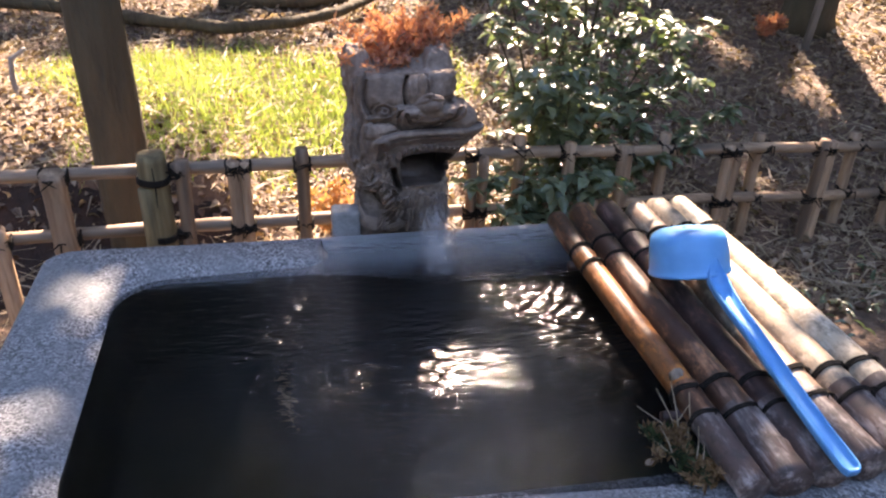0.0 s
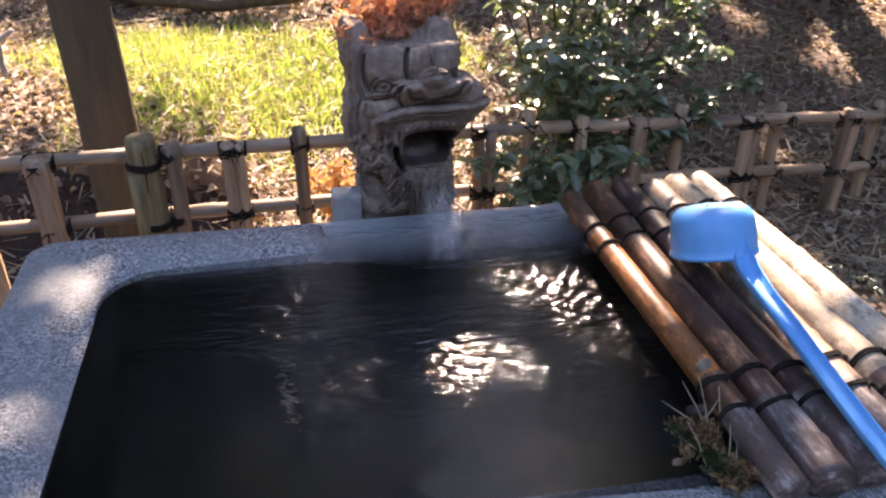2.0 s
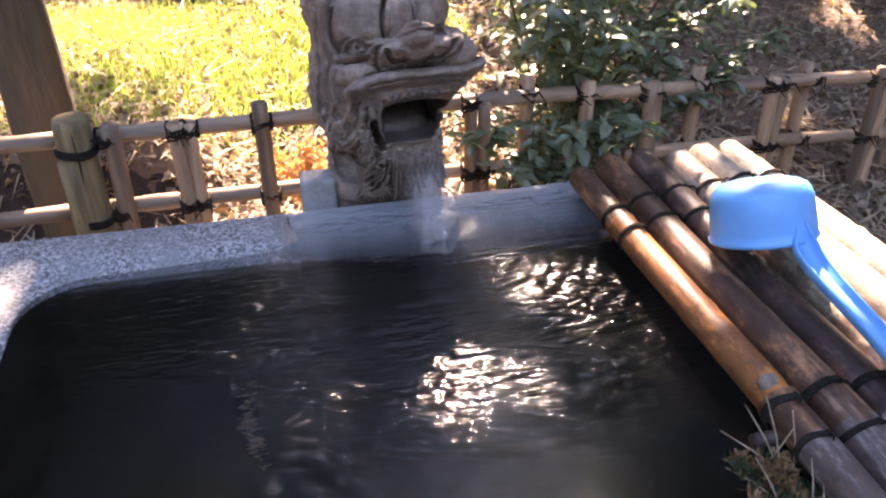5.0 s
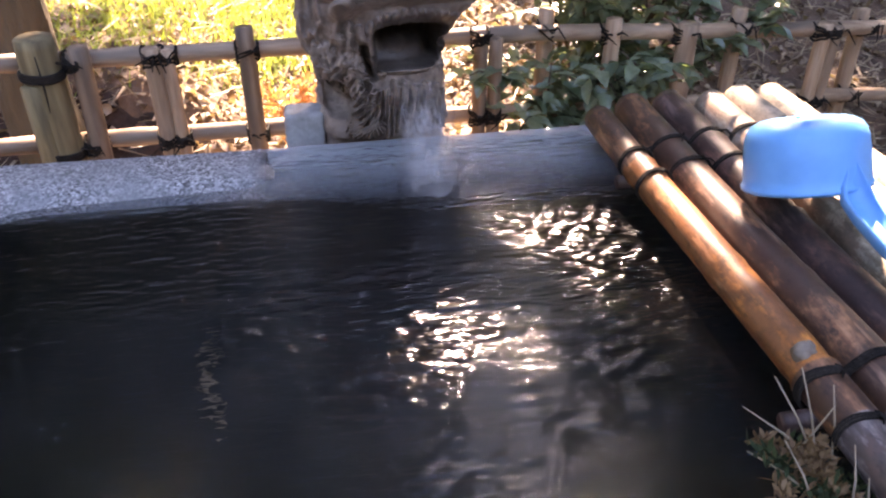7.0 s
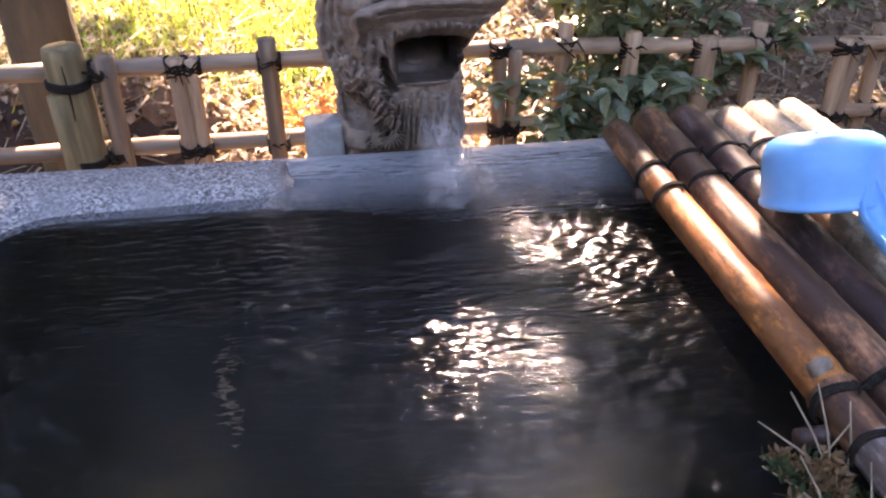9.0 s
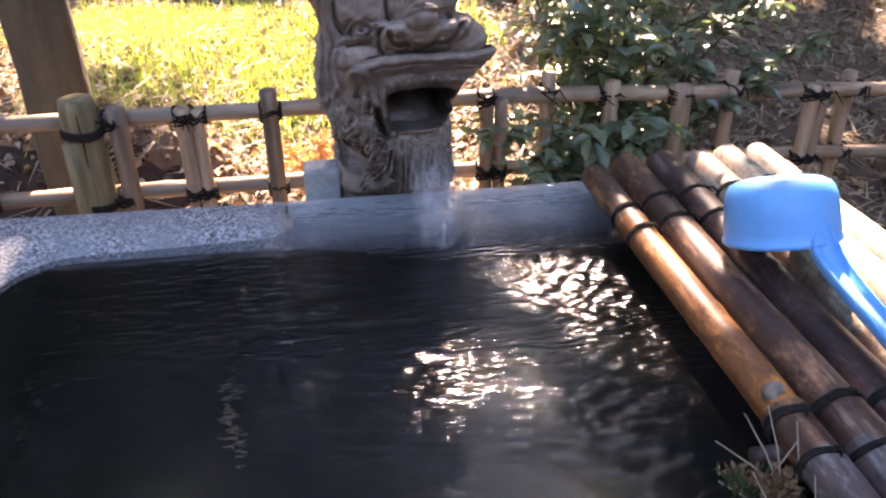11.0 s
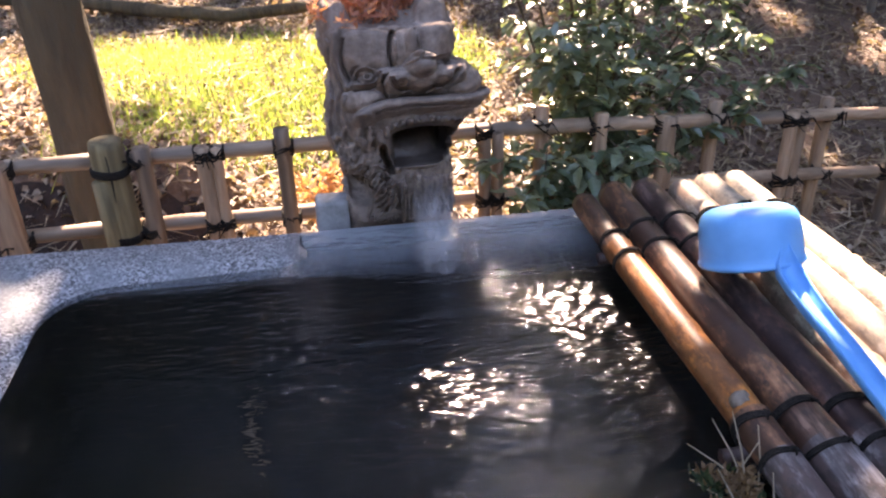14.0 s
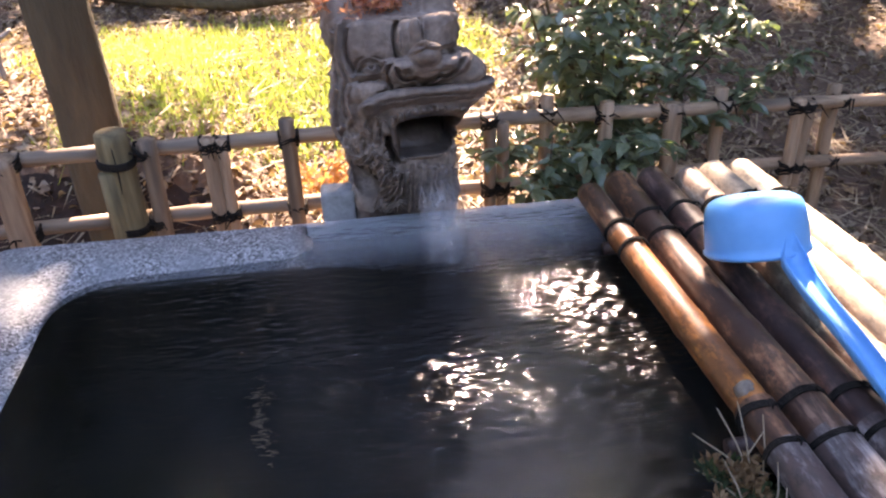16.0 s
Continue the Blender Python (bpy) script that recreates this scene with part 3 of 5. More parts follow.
# ---- carved stone spout ----
def carving(u0, u1, v0, v1):
    """Relief of the beast's face, in metres, over the carving plan (u across, v down)."""
    A, B = np.meshgrid(np.arange(u0, u1 + 1.0), np.arange(v0, v1 + 1.0))
    H = np.zeros_like(A)
    rnd = random.Random(77)

    def dome(u, v, a, b, p=2.0):
        e = np.abs((A - u) / a) ** p + np.abs((B - v) / b) ** p
        return np.sqrt(np.clip(1 - e, 0, 1))

    def soft(x, k):
        return 1 / (1 + np.exp(-np.clip(x / k, -40, 40)))

    def stroke(p, q, r, w0, w1):
        """How far a rounded chisel line through p, q (as control) and r rises, 0 to 1."""
        S = np.zeros_like(A)
        n = 2 + int((abs(p[0] - r[0]) + abs(p[1] - r[1])) / 1.6)
        for k in range(n + 1):
            t = k / n
            x = (1 - t) ** 2 * p[0] + 2 * t * (1 - t) * q[0] + t * t * r[0]
            y = (1 - t) ** 2 * p[1] + 2 * t * (1 - t) * q[1] + t * t * r[1]
            w = w0 + (w1 - w0) * t
            i0, i1 = max(0, int(x - u0 - w - 1)), min(A.shape[1], int(x - u0 + w + 3))
            j0, j1 = max(0, int(y - v0 - w - 1)), min(A.shape[0], int(y - v0 + w + 3))
            if i1 <= i0 or j1 <= j0:
                continue
            g = ((A[j0:j1, i0:i1] - x) ** 2 + (B[j0:j1, i0:i1] - y) ** 2) / (w * w)
            S[j0:j1, i0:i1] = np.maximum(S[j0:j1, i0:i1], np.sqrt(np.clip(1 - g, 0, 1)))
        return S

    # the muzzle swells out below the flat forehead
    H += 0.034 * dome(746, 246, 108, 62, 2.6) + 0.010 * dome(720, 170, 96, 44, 6.0)
    # flat brow panel over one eye, a swollen double brow over the other
    H += 0.013 * dome(683, 163, 37, 31, 3.0)
    H += 0.030 * dome(766, 160, 36, 30, 2.8) + 0.024 * dome(731, 163, 17, 28, 2.6)
    H -= 0.020 * stroke((716, 138), (706, 158), (713, 182), 3.6, 2.4)
    H -= 0.014 * stroke((744, 138), (742, 158), (746, 176), 2.2, 1.8)
    H -= 0.018 * stroke((652, 144), (640, 178), (661, 205), 1.8, 3.2)
    H += 0.010 * stroke((646, 134), (634, 178), (652, 212), 4.0, 4.0)
    # eyes
    H -= 0.022 * dome(677, 194, 20, 13, 2.4)
    H += 0.022 * dome(678, 195, 12, 9, 2.0)
    H -= 0.014 * dome(680, 195, 3.4, 3.4)
    H += 0.015 * stroke((659, 202), (668, 172), (697, 192), 3.0, 2.6)
    H += 0.012 * stroke((661, 207), (678, 213), (698, 198), 2.4, 2.0)
    H -= 0.014 * stroke((664, 216), (690, 214), (706, 200), 2.2, 2.2)
    H -= 0.018 * dome(777, 186, 17, 9, 2.4)
    H += 0.012 * dome(776, 187, 9, 6)
    H += 0.007 * stroke((760, 184), (776, 172), (794, 186), 2.4, 2.0)
    # broad nose with a round tip and a curled nostril line
    nose = np.maximum(0.030 * dome(748, 206, 56, 19, 2.8), 0.060 * dome(746, 192, 21, 19, 2.3))
    nose = np.maximum(nose, np.maximum(0.038 * dome(719, 208, 21, 14, 2.4), 0.036 * dome(777, 207, 24, 14, 2.4)))
    H += nose
    H -= 0.031 * stroke((710, 208), (716, 224), (732, 218), 3.0, 2.6) + 0.024 * stroke((732, 218), (747, 229), (764, 218), 2.6, 2.6) + 0.030 * stroke((764, 218), (782, 223), (790, 206), 2.6, 3.0)
    H -= 0.012 * dome(722, 213, 6, 3.5) + 0.012 * dome(771, 213, 6, 3.5)
    H -= 0.020 * stroke((702, 200), (698, 214), (704, 226), 2.6, 2.6)
    # cheek beside the nose
    H += 0.034 * dome(812, 216, 27, 24, 2.4) + 0.014 * dome(670, 230, 30, 16, 2.4)
    H -= 0.027 * stroke((798, 236), (818, 240), (838, 230), 2.6, 2.2)
    # heavy upper lip that ends in a horn on one side and a curl on the other
    H -= 0.024 * stroke((688, 236), (744, 218), (800, 236), 3.0, 3.0)
    lip = np.maximum(stroke((670, 256), (694, 238), (746, 241), 13, 14), stroke((746, 241), (800, 240), (848, 246), 14, 9))
    H = np.where(lip > 0, np.maximum(H, 0.062 * lip ** 0.7), H)
    H += 0.016 * dome(673, 258, 13, 13) - 0.010 * dome(673, 260, 5, 5)
    H -= 0.017 * stroke((690, 250), (745, 238), (826, 252), 1.4, 1.4)
    H += 0.012 * dome(818, 276, 12, 20, 2.4)
    # gums and teeth
    for k in range(11):
        u = 702 + 9.8 * k
        v = 264 + 0.0042 * (u - 751) ** 2 + rnd.uniform(-1, 1)
        tooth = dome(u, v, 4.7, 8.0, 3.0)
        H = np.where(tooth > 0, np.maximum(H, 0.046 * tooth ** 0.5), H)
    # the open mouth: black under the teeth, its floor sloping out to the lower lip
    top = 270 + 0.0040 * (A - 752) ** 2
    mouth = soft(A - 709, 1.4) * soft(798 - A, 1.4) * soft(B - top, 1.2) * soft(324 - B, 1.6)
    floor_ = -0.125 + 0.085 * soft(B - 298 - 0.15 * (A - 740), 6.0) * soft(786 - A, 5.0)
    floor_ = floor_ + 0.010 * dome(738, 300, 16, 12)
    H = H * (1 - mouth) + floor_ * mouth
    H += (1 - mouth) * 0.022 * np.maximum(stroke((704, 318), (750, 336), (800, 318), 6, 6), 0)
    H += (1 - mouth) * 0.016 * stroke((690, 276), (692, 304), (714, 330), 6, 6)
    H -= 0.058 * stroke((694, 296), (698, 316), (706, 334), 6, 5)
    # curling mane: rows of tapering locks
    locks = np.zeros_like(A)
    for i in range(44):
        a = rnd.random()
        x, y = 634 + 58 * a + rnd.uniform(-4, 4), 262 + 66 * rnd.random() ** 1.2 + 10 * a
        bend = rnd.uniform(6, 16)
        e = (x + rnd.uniform(6, 22), y + rnd.uniform(28, 52))
        locks = np.maximum(locks, rnd.uniform(0.6, 1.0) * stroke((x, y), (x - bend, y + 24), e, 4.2, 1.2))
        if i % 3 == 0:
            locks = np.maximum(locks, 0.9 * stroke(e, (e[0] + 9, e[1] + 5), (e[0] + 5, e[1] - 9), 2.4, 1.4))
    zone = soft(A - 628, 3) * soft(708 - A, 3) * soft(B - 262, 3) * soft(398 - B, 4) * (1 - mouth)
    H += zone * (0.026 * locks - 0.008)
    H -= 0.060 * dome(657, 366, 21, 28, 2.6)
    tips = np.zeros_like(A)
    for i in range(11):
        y = 318 + 7.2 * i
        x = 652 + 4.1 * i + rnd.uniform(-2, 2)
        tips = np.maximum(tips, stroke((x + 18, y - 8), (x + 10, y + 8), (x - 5, y + 15), 4.6, 1.0))
    H += 0.022 * tips * (1 - mouth)
    # beard in wavy strands, parted under the chin
    beard = np.zeros_like(A)
    for i in range(40):
        u = 682 + 122 * (i + rnd.random()) / 40
        k = (u - 742) / 60
        y0 = 338 + 20 * k * k + rnd.uniform(0, 24)
        w = rnd.uniform(2.6, 4.2)
        m = (u + 9 * k + rnd.uniform(-9, 9), y0 + 24)
        beard = np.maximum(beard, rnd.uniform(0.6, 1.0) * stroke((u, y0), m, (u + 16 * k + rnd.uniform(-7, 7), min(428, y0 + rnd.uniform(36, 66))), w, 1.3))
    for i in range(16):
        a = radians(-30 + 15 * i)
        beard = np.maximum(beard, 0.9 * stroke((694 + 6 * math.cos(a), 398 + 5 * math.sin(a)), (694 + 16 * math.cos(a + 0.4), 398 + 13 * math.sin(a + 0.4)), (694 + 25 * math.cos(a + 0.7), 398 + 20 * math.sin(a + 0.7)), 3.0, 1.2))
    H += soft(A - 668, 4) * soft(B - 330, 4) * (1 - mouth) * (0.024 * beard - 0.006)
    H += 0.018 * dome(745, 350, 62, 24, 2.4) * (1 - mouth)
    # flame-shaped locks on the side of the head
    for p, q, r in (((640, 140), (632, 176), (640, 210)), ((630, 150), (622, 190), (630, 230)), ((640, 214), (628, 236), (636, 268)), ((628, 228), (616, 256), (626, 290)), ((648, 222), (640, 244), (650, 270)), ((622, 266), (616, 292), (632, 318))):
        H += 0.011 * stroke(p, q, r, 4.5, 2.0)
    return H, mouth


def stone_spout():
    """A weathered carved beast head on a pillar; one mesh."""
    cx, cy = 0.188, 1.495
    U, W = 0.00118, 0.00123  # metres for one step of the carving plan, across and up
    GU, GV = 596, 84
    H, mouth = carving(GU, 864, GV, 452)

    def up_of(v):
        return 0.692 + (420 - v) * W

    def sample(field, u, v):
        x, y = min(max(u - GU, 0.0), field.shape[1] - 1.001), min(max(v - GV, 0.0), field.shape[0] - 1.001)
        i, j = int(x), int(y)
        a, b = x - i, y - j
        return (field[j, i] * (1 - a) + field[j, i + 1] * a) * (1 - b) + (field[j + 1, i] * (1 - a) + field[j + 1, i + 1] * a) * b

    def step(x, k):
        return 1 / (1 + math.exp(-max(-40.0, min(40.0, x / k))))

    def slab(u, v, u0, u1, v0, v1, k=2.5):
        return step(u - u0, k) * step(u1 - u, k) * step(v - v0, k) * step(v1 - v, k)

    LEFT = ((60, 624), (128, 615), (165, 617), (182, 625), (205, 626), (240, 617), (280, 615), (308, 621), (330, 632), (350, 638), (390, 636), (420, 638), (800, 636))
    RIGHT = ((60, 798), (130, 800), (180, 802), (200, 812), (221, 829), (229, 842), (257, 844), (264, 829), (276, 816), (300, 804), (340, 800), (380, 803), (420, 806), (800, 800))
    n, rows = 440, 400
    v0, v1 = 720.0, 130.0
    verts, faces, wet = [], [], []
    for j in range(rows + 1):
        t = j / rows
        v = v0 + (v1 - v0) * (2.5 * t if t < 0.2 else 0.5 + 0.5 * (t - 0.2) / 0.8)
        z = up_of(v)
        xl = (715 - np.interp(v, *zip(*LEFT))) * U
        xr = (np.interp(v, *zip(*RIGHT)) - 715) * U
        ry = 0.095 - 0.012 * max(0.0, min(1.0, (v - 318) / 60)) - 0.030 * step(v - 424, 1.5)
        for k in range(n):
            a = 2 * math.pi * k / n
            # more columns on the carved front
            a = a + 0.42 * math.sin(2 * a) * (1 if a > math.pi else 0)
            c, s = math.cos(a), math.sin(a)
            q = (abs(c) ** 3.2 + abs(s) ** 3.2) ** (-1 / 3.2)
            x, y = (xr if c > 0 else xl) * q * c, ry * q * s
            u = 715 + x / U
            front = s < 0 and v < 440
            d = sample(H, u, v) * min(1.0, -s * 2.4) * step(426 - v, 1.5) if front else 0.0
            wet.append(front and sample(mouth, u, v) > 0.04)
            p = Vector((x, y, z))
            r = 0.0016 * noise.noise(p * 38) + 0.0011 * noise.noise(p * 110) - 0.0026 * max(0.0, noise.noise(p * 75) - 0.35) + 0.0005 * noise.noise(p * 260)
            if s > -0.45 and v < 440:
                r += 0.010 * noise.noise(Vector((y * 25, z * 30, x * 6))) + 0.005 * noise.noise(Vector((y * 70, z * 85, x * 20)))
            verts.append((cx + x + c * (r + 0.25 * max(-0.02, d)), cy + y + s * r - d, z + (0.52 * d if d > 0 else 0.15 * d) + 0.001 * noise.noise(p * 60)))
    for j in range(rows):
        for k in range(n):
            faces.append((j * n + k, j * n + (k + 1) % n, (j + 1) * n + (k + 1) % n, (j + 1) * n + k))
    # top of the head with two broken horns and the ridge between them, raised from the same skin
    rim = [verts[rows * n + k] for k in range(n)]
    zt = up_of(v1)
    prev = rows * n
    for m in range(1, 41):
        f = 1 - m / 40.5
        start = len(verts)
        for k in range(n):
            x, y = (rim[k][0] - cx) * f, (rim[k][1] - cy) * f
            u = 715 + x / U
            horns = slab(u, y / U, 618, 660, -62, 20, 2.0) * 26 + slab(u, y / U, 752, 797, -60, 24, 2.0) * 27 + slab(u, y / U, 664, 750, -40, 60, 4.0) * 15
            h = horns * W * (1 + 0.25 * noise.noise(Vector((x * 60, y * 60, 2)))) + 0.003 * noise.noise(Vector((x * 90, y * 90, 0)))
            verts.append((cx + x, cy + y, zt + h * min(1.0, m / 2.0)))
        for k in range(n):
            faces.append((prev + k, prev + (k + 1) % n, start + (k + 1) % n, start + k))
        prev = start
    faces.append(tuple(prev + k for k in range(n)))
    ob = from_data("stone_spout", verts, faces, [STONE, WET_SHADED_STONE])
    # faces inside the mouth take the wet stone with shade in its colour
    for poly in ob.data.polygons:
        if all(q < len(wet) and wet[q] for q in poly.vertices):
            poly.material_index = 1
    return tagged(ob, "weathered grey stone spout carved as an open-mouthed beast head", "statue")


def falling_water():
    """The broken veil of water that runs off the lower lip into the basin."""
    n, rows = 44, 36
    verts, faces = [], []
    for j in range(rows + 1):
        u = j / rows
        cx, cy, z = 0.248 - 0.014 * u, 1.366 - 0.132 * u ** 0.85, 0.806 - 0.110 * u ** 1.6
        half = 0.042 * (1 - 0.22 * math.sin(math.pi * u)) + 0.007 * u
        for k in range(n):
            a = 2 * math.pi * k / n
            fl = 1 + 0.30 * noise.noise(Vector((math.cos(a) * 2.2, math.sin(a) * 2.2, u * 2.0))) + 0.22 * noise.noise(Vector((math.cos(a) * 7, math.sin(a) * 7, u * 3.0)))
            verts.append((cx + half * math.cos(a) * fl, cy + (0.008 + 0.012 * u) * math.sin(a) * fl + 0.012 * math.cos(a) ** 2 * u, z + 0.003 * noise.noise(Vector((k * 0.7, 0, 3)))))
    for j in range(rows):
        for k in range(n):
            faces.append((j * n + k, (j + 1) * n + k, (j + 1) * n + (k + 1) % n, j * n + (k + 1) % n))
    ob = from_data("falling_water", verts, faces, FALLING)
    ob.visible_shadow = False
    return tagged(ob, "thin broken veil of clear water falling from the stone mouth", "water")


# ---- fence ----
def fence_y(x):
    return 1.645 + 0.012 * x + 0.155 * max(0.0, x - 0.42)


def fence_drop(x):
    """How far the rails have sunk where the fence runs down the slope."""
    return 0.105 * max(0.0, x - 0.42)


def fence():
    f = thing("bamboo_fence", "low weathered bamboo lattice fence bound with black twine", "fence", (0.4, 1.65, 0.36))
    inv = Matrix.Translation(f.location).inverted()

    def add(name, bm, mat, label=""):
        ob = part(name, bm, mat, f, label)
        ob.matrix_parent_inverse = inv
        return ob

    rnd = random.Random(11)
    # rails, laid end to end
    for z, cuts in ((0.765, (-2.6, -0.35, 0.92, 2.8)), (0.613, (-2.6, -0.36, 0.75, 2.8))):
        for a, b in zip(cuts, cuts[1:]):
            n = 26
            path, radii = [], []
            nodes = [a + (b - a) * (0.12 + 0.22 * i) for i in range(5)]
            for i in range(n + 1):
                x = a + 0.006 + (b - a - 0.012) * i / n
                path.append((x, fence_y(x) + 0.003 * noise.noise(Vector((x * 3, z, 0))), z - fence_drop(x) + 0.006 * noise.noise(Vector((x * 2, z * 9, 5)))))
                radii.append(0.0150 + 0.0018 * max(math.exp(-(((x - q) / 0.02) ** 2)) for q in nodes))
            add("rail", tube(path, radii, 14), FENCE_RAIL)
    # pickets: x, side of the rail (-1 towards the basin), width, top, foot, tilt
    pickets = [(-1.30, -1, 0.020, 0.80, 0.3, 0), (-1.12, 1, 0.017, 0.80, 0.3, 0), (-0.96, -1, 0.020, 0.79, 0.3, 0), (-0.83, 1, 0.018, 0.80, 0.3, 0), (-0.695, -1, 0.020, 0.655, 0.3, 0.0), (-0.553, -1, 0.026, 0.783, 0.545, 0.0), (-0.293, -1, 0.0165, 0.795, 0.3, 0.01), (-0.172, -1, 0.0145, 0.785, 0.575, 0.0), (-0.148, -1, 0.0115, 0.780, 0.575, 0.0), (-0.018, -1, 0.0155, 0.812, 0.3, 0.0), (0.135, 1, 0.016, 0.80, 0.3, 0), (0.28, -1, 0.016, 0.80, 0.3, 0), (0.385, -1, 0.013, 0.77, 0.3, 0.0), (0.412, -1, 0.0125, 0.765, 0.3, 0.0), (0.52, 1, 0.015, 0.80, 0.3, 0), (0.64, -1, 0.015, 0.80, 0.3, 0), (0.80, -1, 0.0195, 0.79, 0.3, 0.0), (0.945, 1, 0.016, 0.80, 0.3, 0.0), (1.128, -1, 0.0150, 0.785, 0.3, 0.0), (1.156, -1, 0.0135, 0.780, 0.3, 0.0), (1.265, 1, 0.0165, 0.80, 0.3, -0.01), (1.452, -1, 0.0150, 0.80, 0.3, 0.0), (1.482, -1, 0.0150, 0.795, 0.3, 0.0), (1.61, 1, 0.0165, 0.80, 0.3, 0.0), (1.76, -1, 0.017, 0.80, 0.3, 0), (1.90, 1, 0.016, 0.80, 0.3, 0), (2.04, -1, 0.017, 0.80, 0.3, 0), (2.2, 1, 0.016, 0.8, 0.3, 0)]
    for i, (x, side, r, top, foot, tilt) in enumerate(pickets):
        y = fence_y(x) + side * (0.0125 + r * 0.9)
        top -= fence_drop(x)
        n = 14
        path = [(x + tilt * t, y + 0.002 * math.sin(3 * t + i), foot + (top - foot) * t) for t in (k / n for k in range(n + 1))]
        nz = [foot + (top - foot) * q for q in (0.2 + 0.1 * rnd.random(), 0.75 + 0.15 * rnd.random())]
        radii = [r * (1 + 0.08 * max(math.exp(-(((p[2] - q) / 0.010) ** 2)) for q in nz)) for p in path]
        path = path + [(path[-1][0], y, top - 0.0005), (path[-1][0], y, top - 0.02)]
        radii = radii + [r * 0.7, r * 0.7]
        add("picket", tube(path, radii, 12), FENCE_BAMBOO)
        for z in (0.765 - fence_drop(x), 0.613 - fence_drop(x)):
            if foot < z < top:
                bm = bmesh.new()
                for s, lift in ((-1, 0), (1, 0.003), (-1, 0.006), (1, -0.004), (0, 0.0)):
                    loop = []
                    for k in range(26):
                        a = 2 * math.pi * k / 24
                        loop.append((x + (r + 0.003) * math.cos(a), (y + fence_y(x)) / 2 + (r + 0.012) * math.sin(a), z + lift + s * 0.010 * math.cos(a) + 0.002 * math.sin(5 * a)))
                    tube(loop, 0.0025, 6, True, bm)
                for s in range(2):
                    e = Vector((x + rnd.uniform(-0.01, 0.01), y - r * 0.8 - 0.006 if side < 0 else fence_y(x) - 0.017, z + 0.01))
                    tube([e, e + Vector((rnd.uniform(-0.02, 0.02), -0.008, 0.006)), e + Vector((rnd.uniform(-0.03, 0.03), -0.008, rnd.uniform(-0.03, 0.0)))], [0.0025, 0.0022, 0.001], 5, True, bm)
                add("tie", bm, TWINE, "black palm twine knot")
    # the thick post with its moss cap
    px, py = -0.345, fence_y(-0.345) - 0.030
    post = add("post", tube([(px, py, z) for z in (0.30, 0.45, 0.60, 0.72, 0.80, 0.816)], [0.033, 0.0325, 0.032, 0.0315, 0.031, 0.029], 26, wobble=0.05), POST_WOOD, "thick greenish wooden post")
    add("crack", tube([(px + 0.004, py - 0.0312, 0.70), (px + 0.006, py - 0.0318, 0.74), (px + 0.005, py - 0.0312, 0.795)], [0.0008, 0.0020, 0.0010], 6), TWINE, "dark drying crack")
    bm = tube([(px, py, 0.802), (px, py, 0.812), (px, py, 0.826), (px, py, 0.834), (px, py, 0.837)], [0.0325, 0.0350, 0.0335, 0.024, 0.008], 26, wobble=0.14)
    cap = part("moss_cap", bm, MOSS, post, "yellow-green moss on the cut post top")
    cap.matrix_parent_inverse = inv
    add("half_pole", tube([(px - 0.016, py - 0.020, z) for z in (0.30, 0.50, 0.65, 0.742, 0.745)], [0.019, 0.019, 0.0185, 0.018, 0.012], 16, wobble=0.05), POST_WOOD, "greenish split pole bound to the post")
    for z in (0.752, 0.610):
        bm = bmesh.new()
        for q in range(3):
            tube([(px + 0.0345 * math.cos(2 * math.pi * k / 24), py + 0.0345 * math.sin(2 * math.pi * k / 24), z + 0.005 * q + 0.002 * math.sin(6.28 * k / 12)) for k in range(26)], 0.003, 6, True, bm)
        add("tie", bm, TWINE, "black palm twine knot")
    return f


# ---- plants ----
def leaf_cloud(points, size, seed, shape="leaf", up=0.3, curl=0.15, droop=0.0, tilt=0.42):
    """Verts and faces of many leaves, one at each point."""
    rng = np.random.default_rng(seed)
    p = np.asarray(points, float)
    n = len(p)
    d = rng.normal(size=(n, 3))
    d[:, 2] = d[:, 2] * up - droop
    d /= np.linalg.norm(d, axis=1, keepdims=True)
    u = rng.normal(size=(n, 3)) * tilt + np.array([0, 0, 1.0])
    s = np.cross(d, u)
    s /= np.linalg.norm(s, axis=1, keepdims=True) + 1e-9
    nrm = np.cross(s, d)
    L = (size * rng.uniform(0.65, 1.25, n))[:, None]
    w = L * (0.19 if shape == "leaf" else 0.25 if shape == "oval" else 0.42 if shape == "broad" else 0.05)
    c = L * curl
    if shape == "blade":
        v = np.stack([p - s * w, p + s * w, p + d * L], 1)
        f = np.arange(n * 3).reshape(n, 3)
        return v.reshape(-1, 3).tolist(), f.tolist()
    v = np.stack([p, p + d * L * 0.35 + s * w + nrm * c * 0.6, p + d * L * 0.7 + s * w * 0.75 + nrm * c * 0.4, p + d * L - nrm * c, p + d * L * 0.7 - s * w * 0.75 + nrm * c * 0.4, p + d * L * 0.35 - s * w + nrm * c * 0.6, p + d * L * 0.5], 1)
    i = np.arange(n)[:, None] * 7
    f = np.concatenate([i + np.array([[0, 1, 2, 6]]), i + np.array([[6, 2, 3, 3]]), i + np.array([[0, 6, 4, 5]]), i + np.array([[6, 3, 4, 4]])], 0)
    faces = [tuple(q[:3]) if q[2] == q[3] else tuple(q) for q in f.tolist()]
    return v.reshape(-1, 3).tolist(), faces


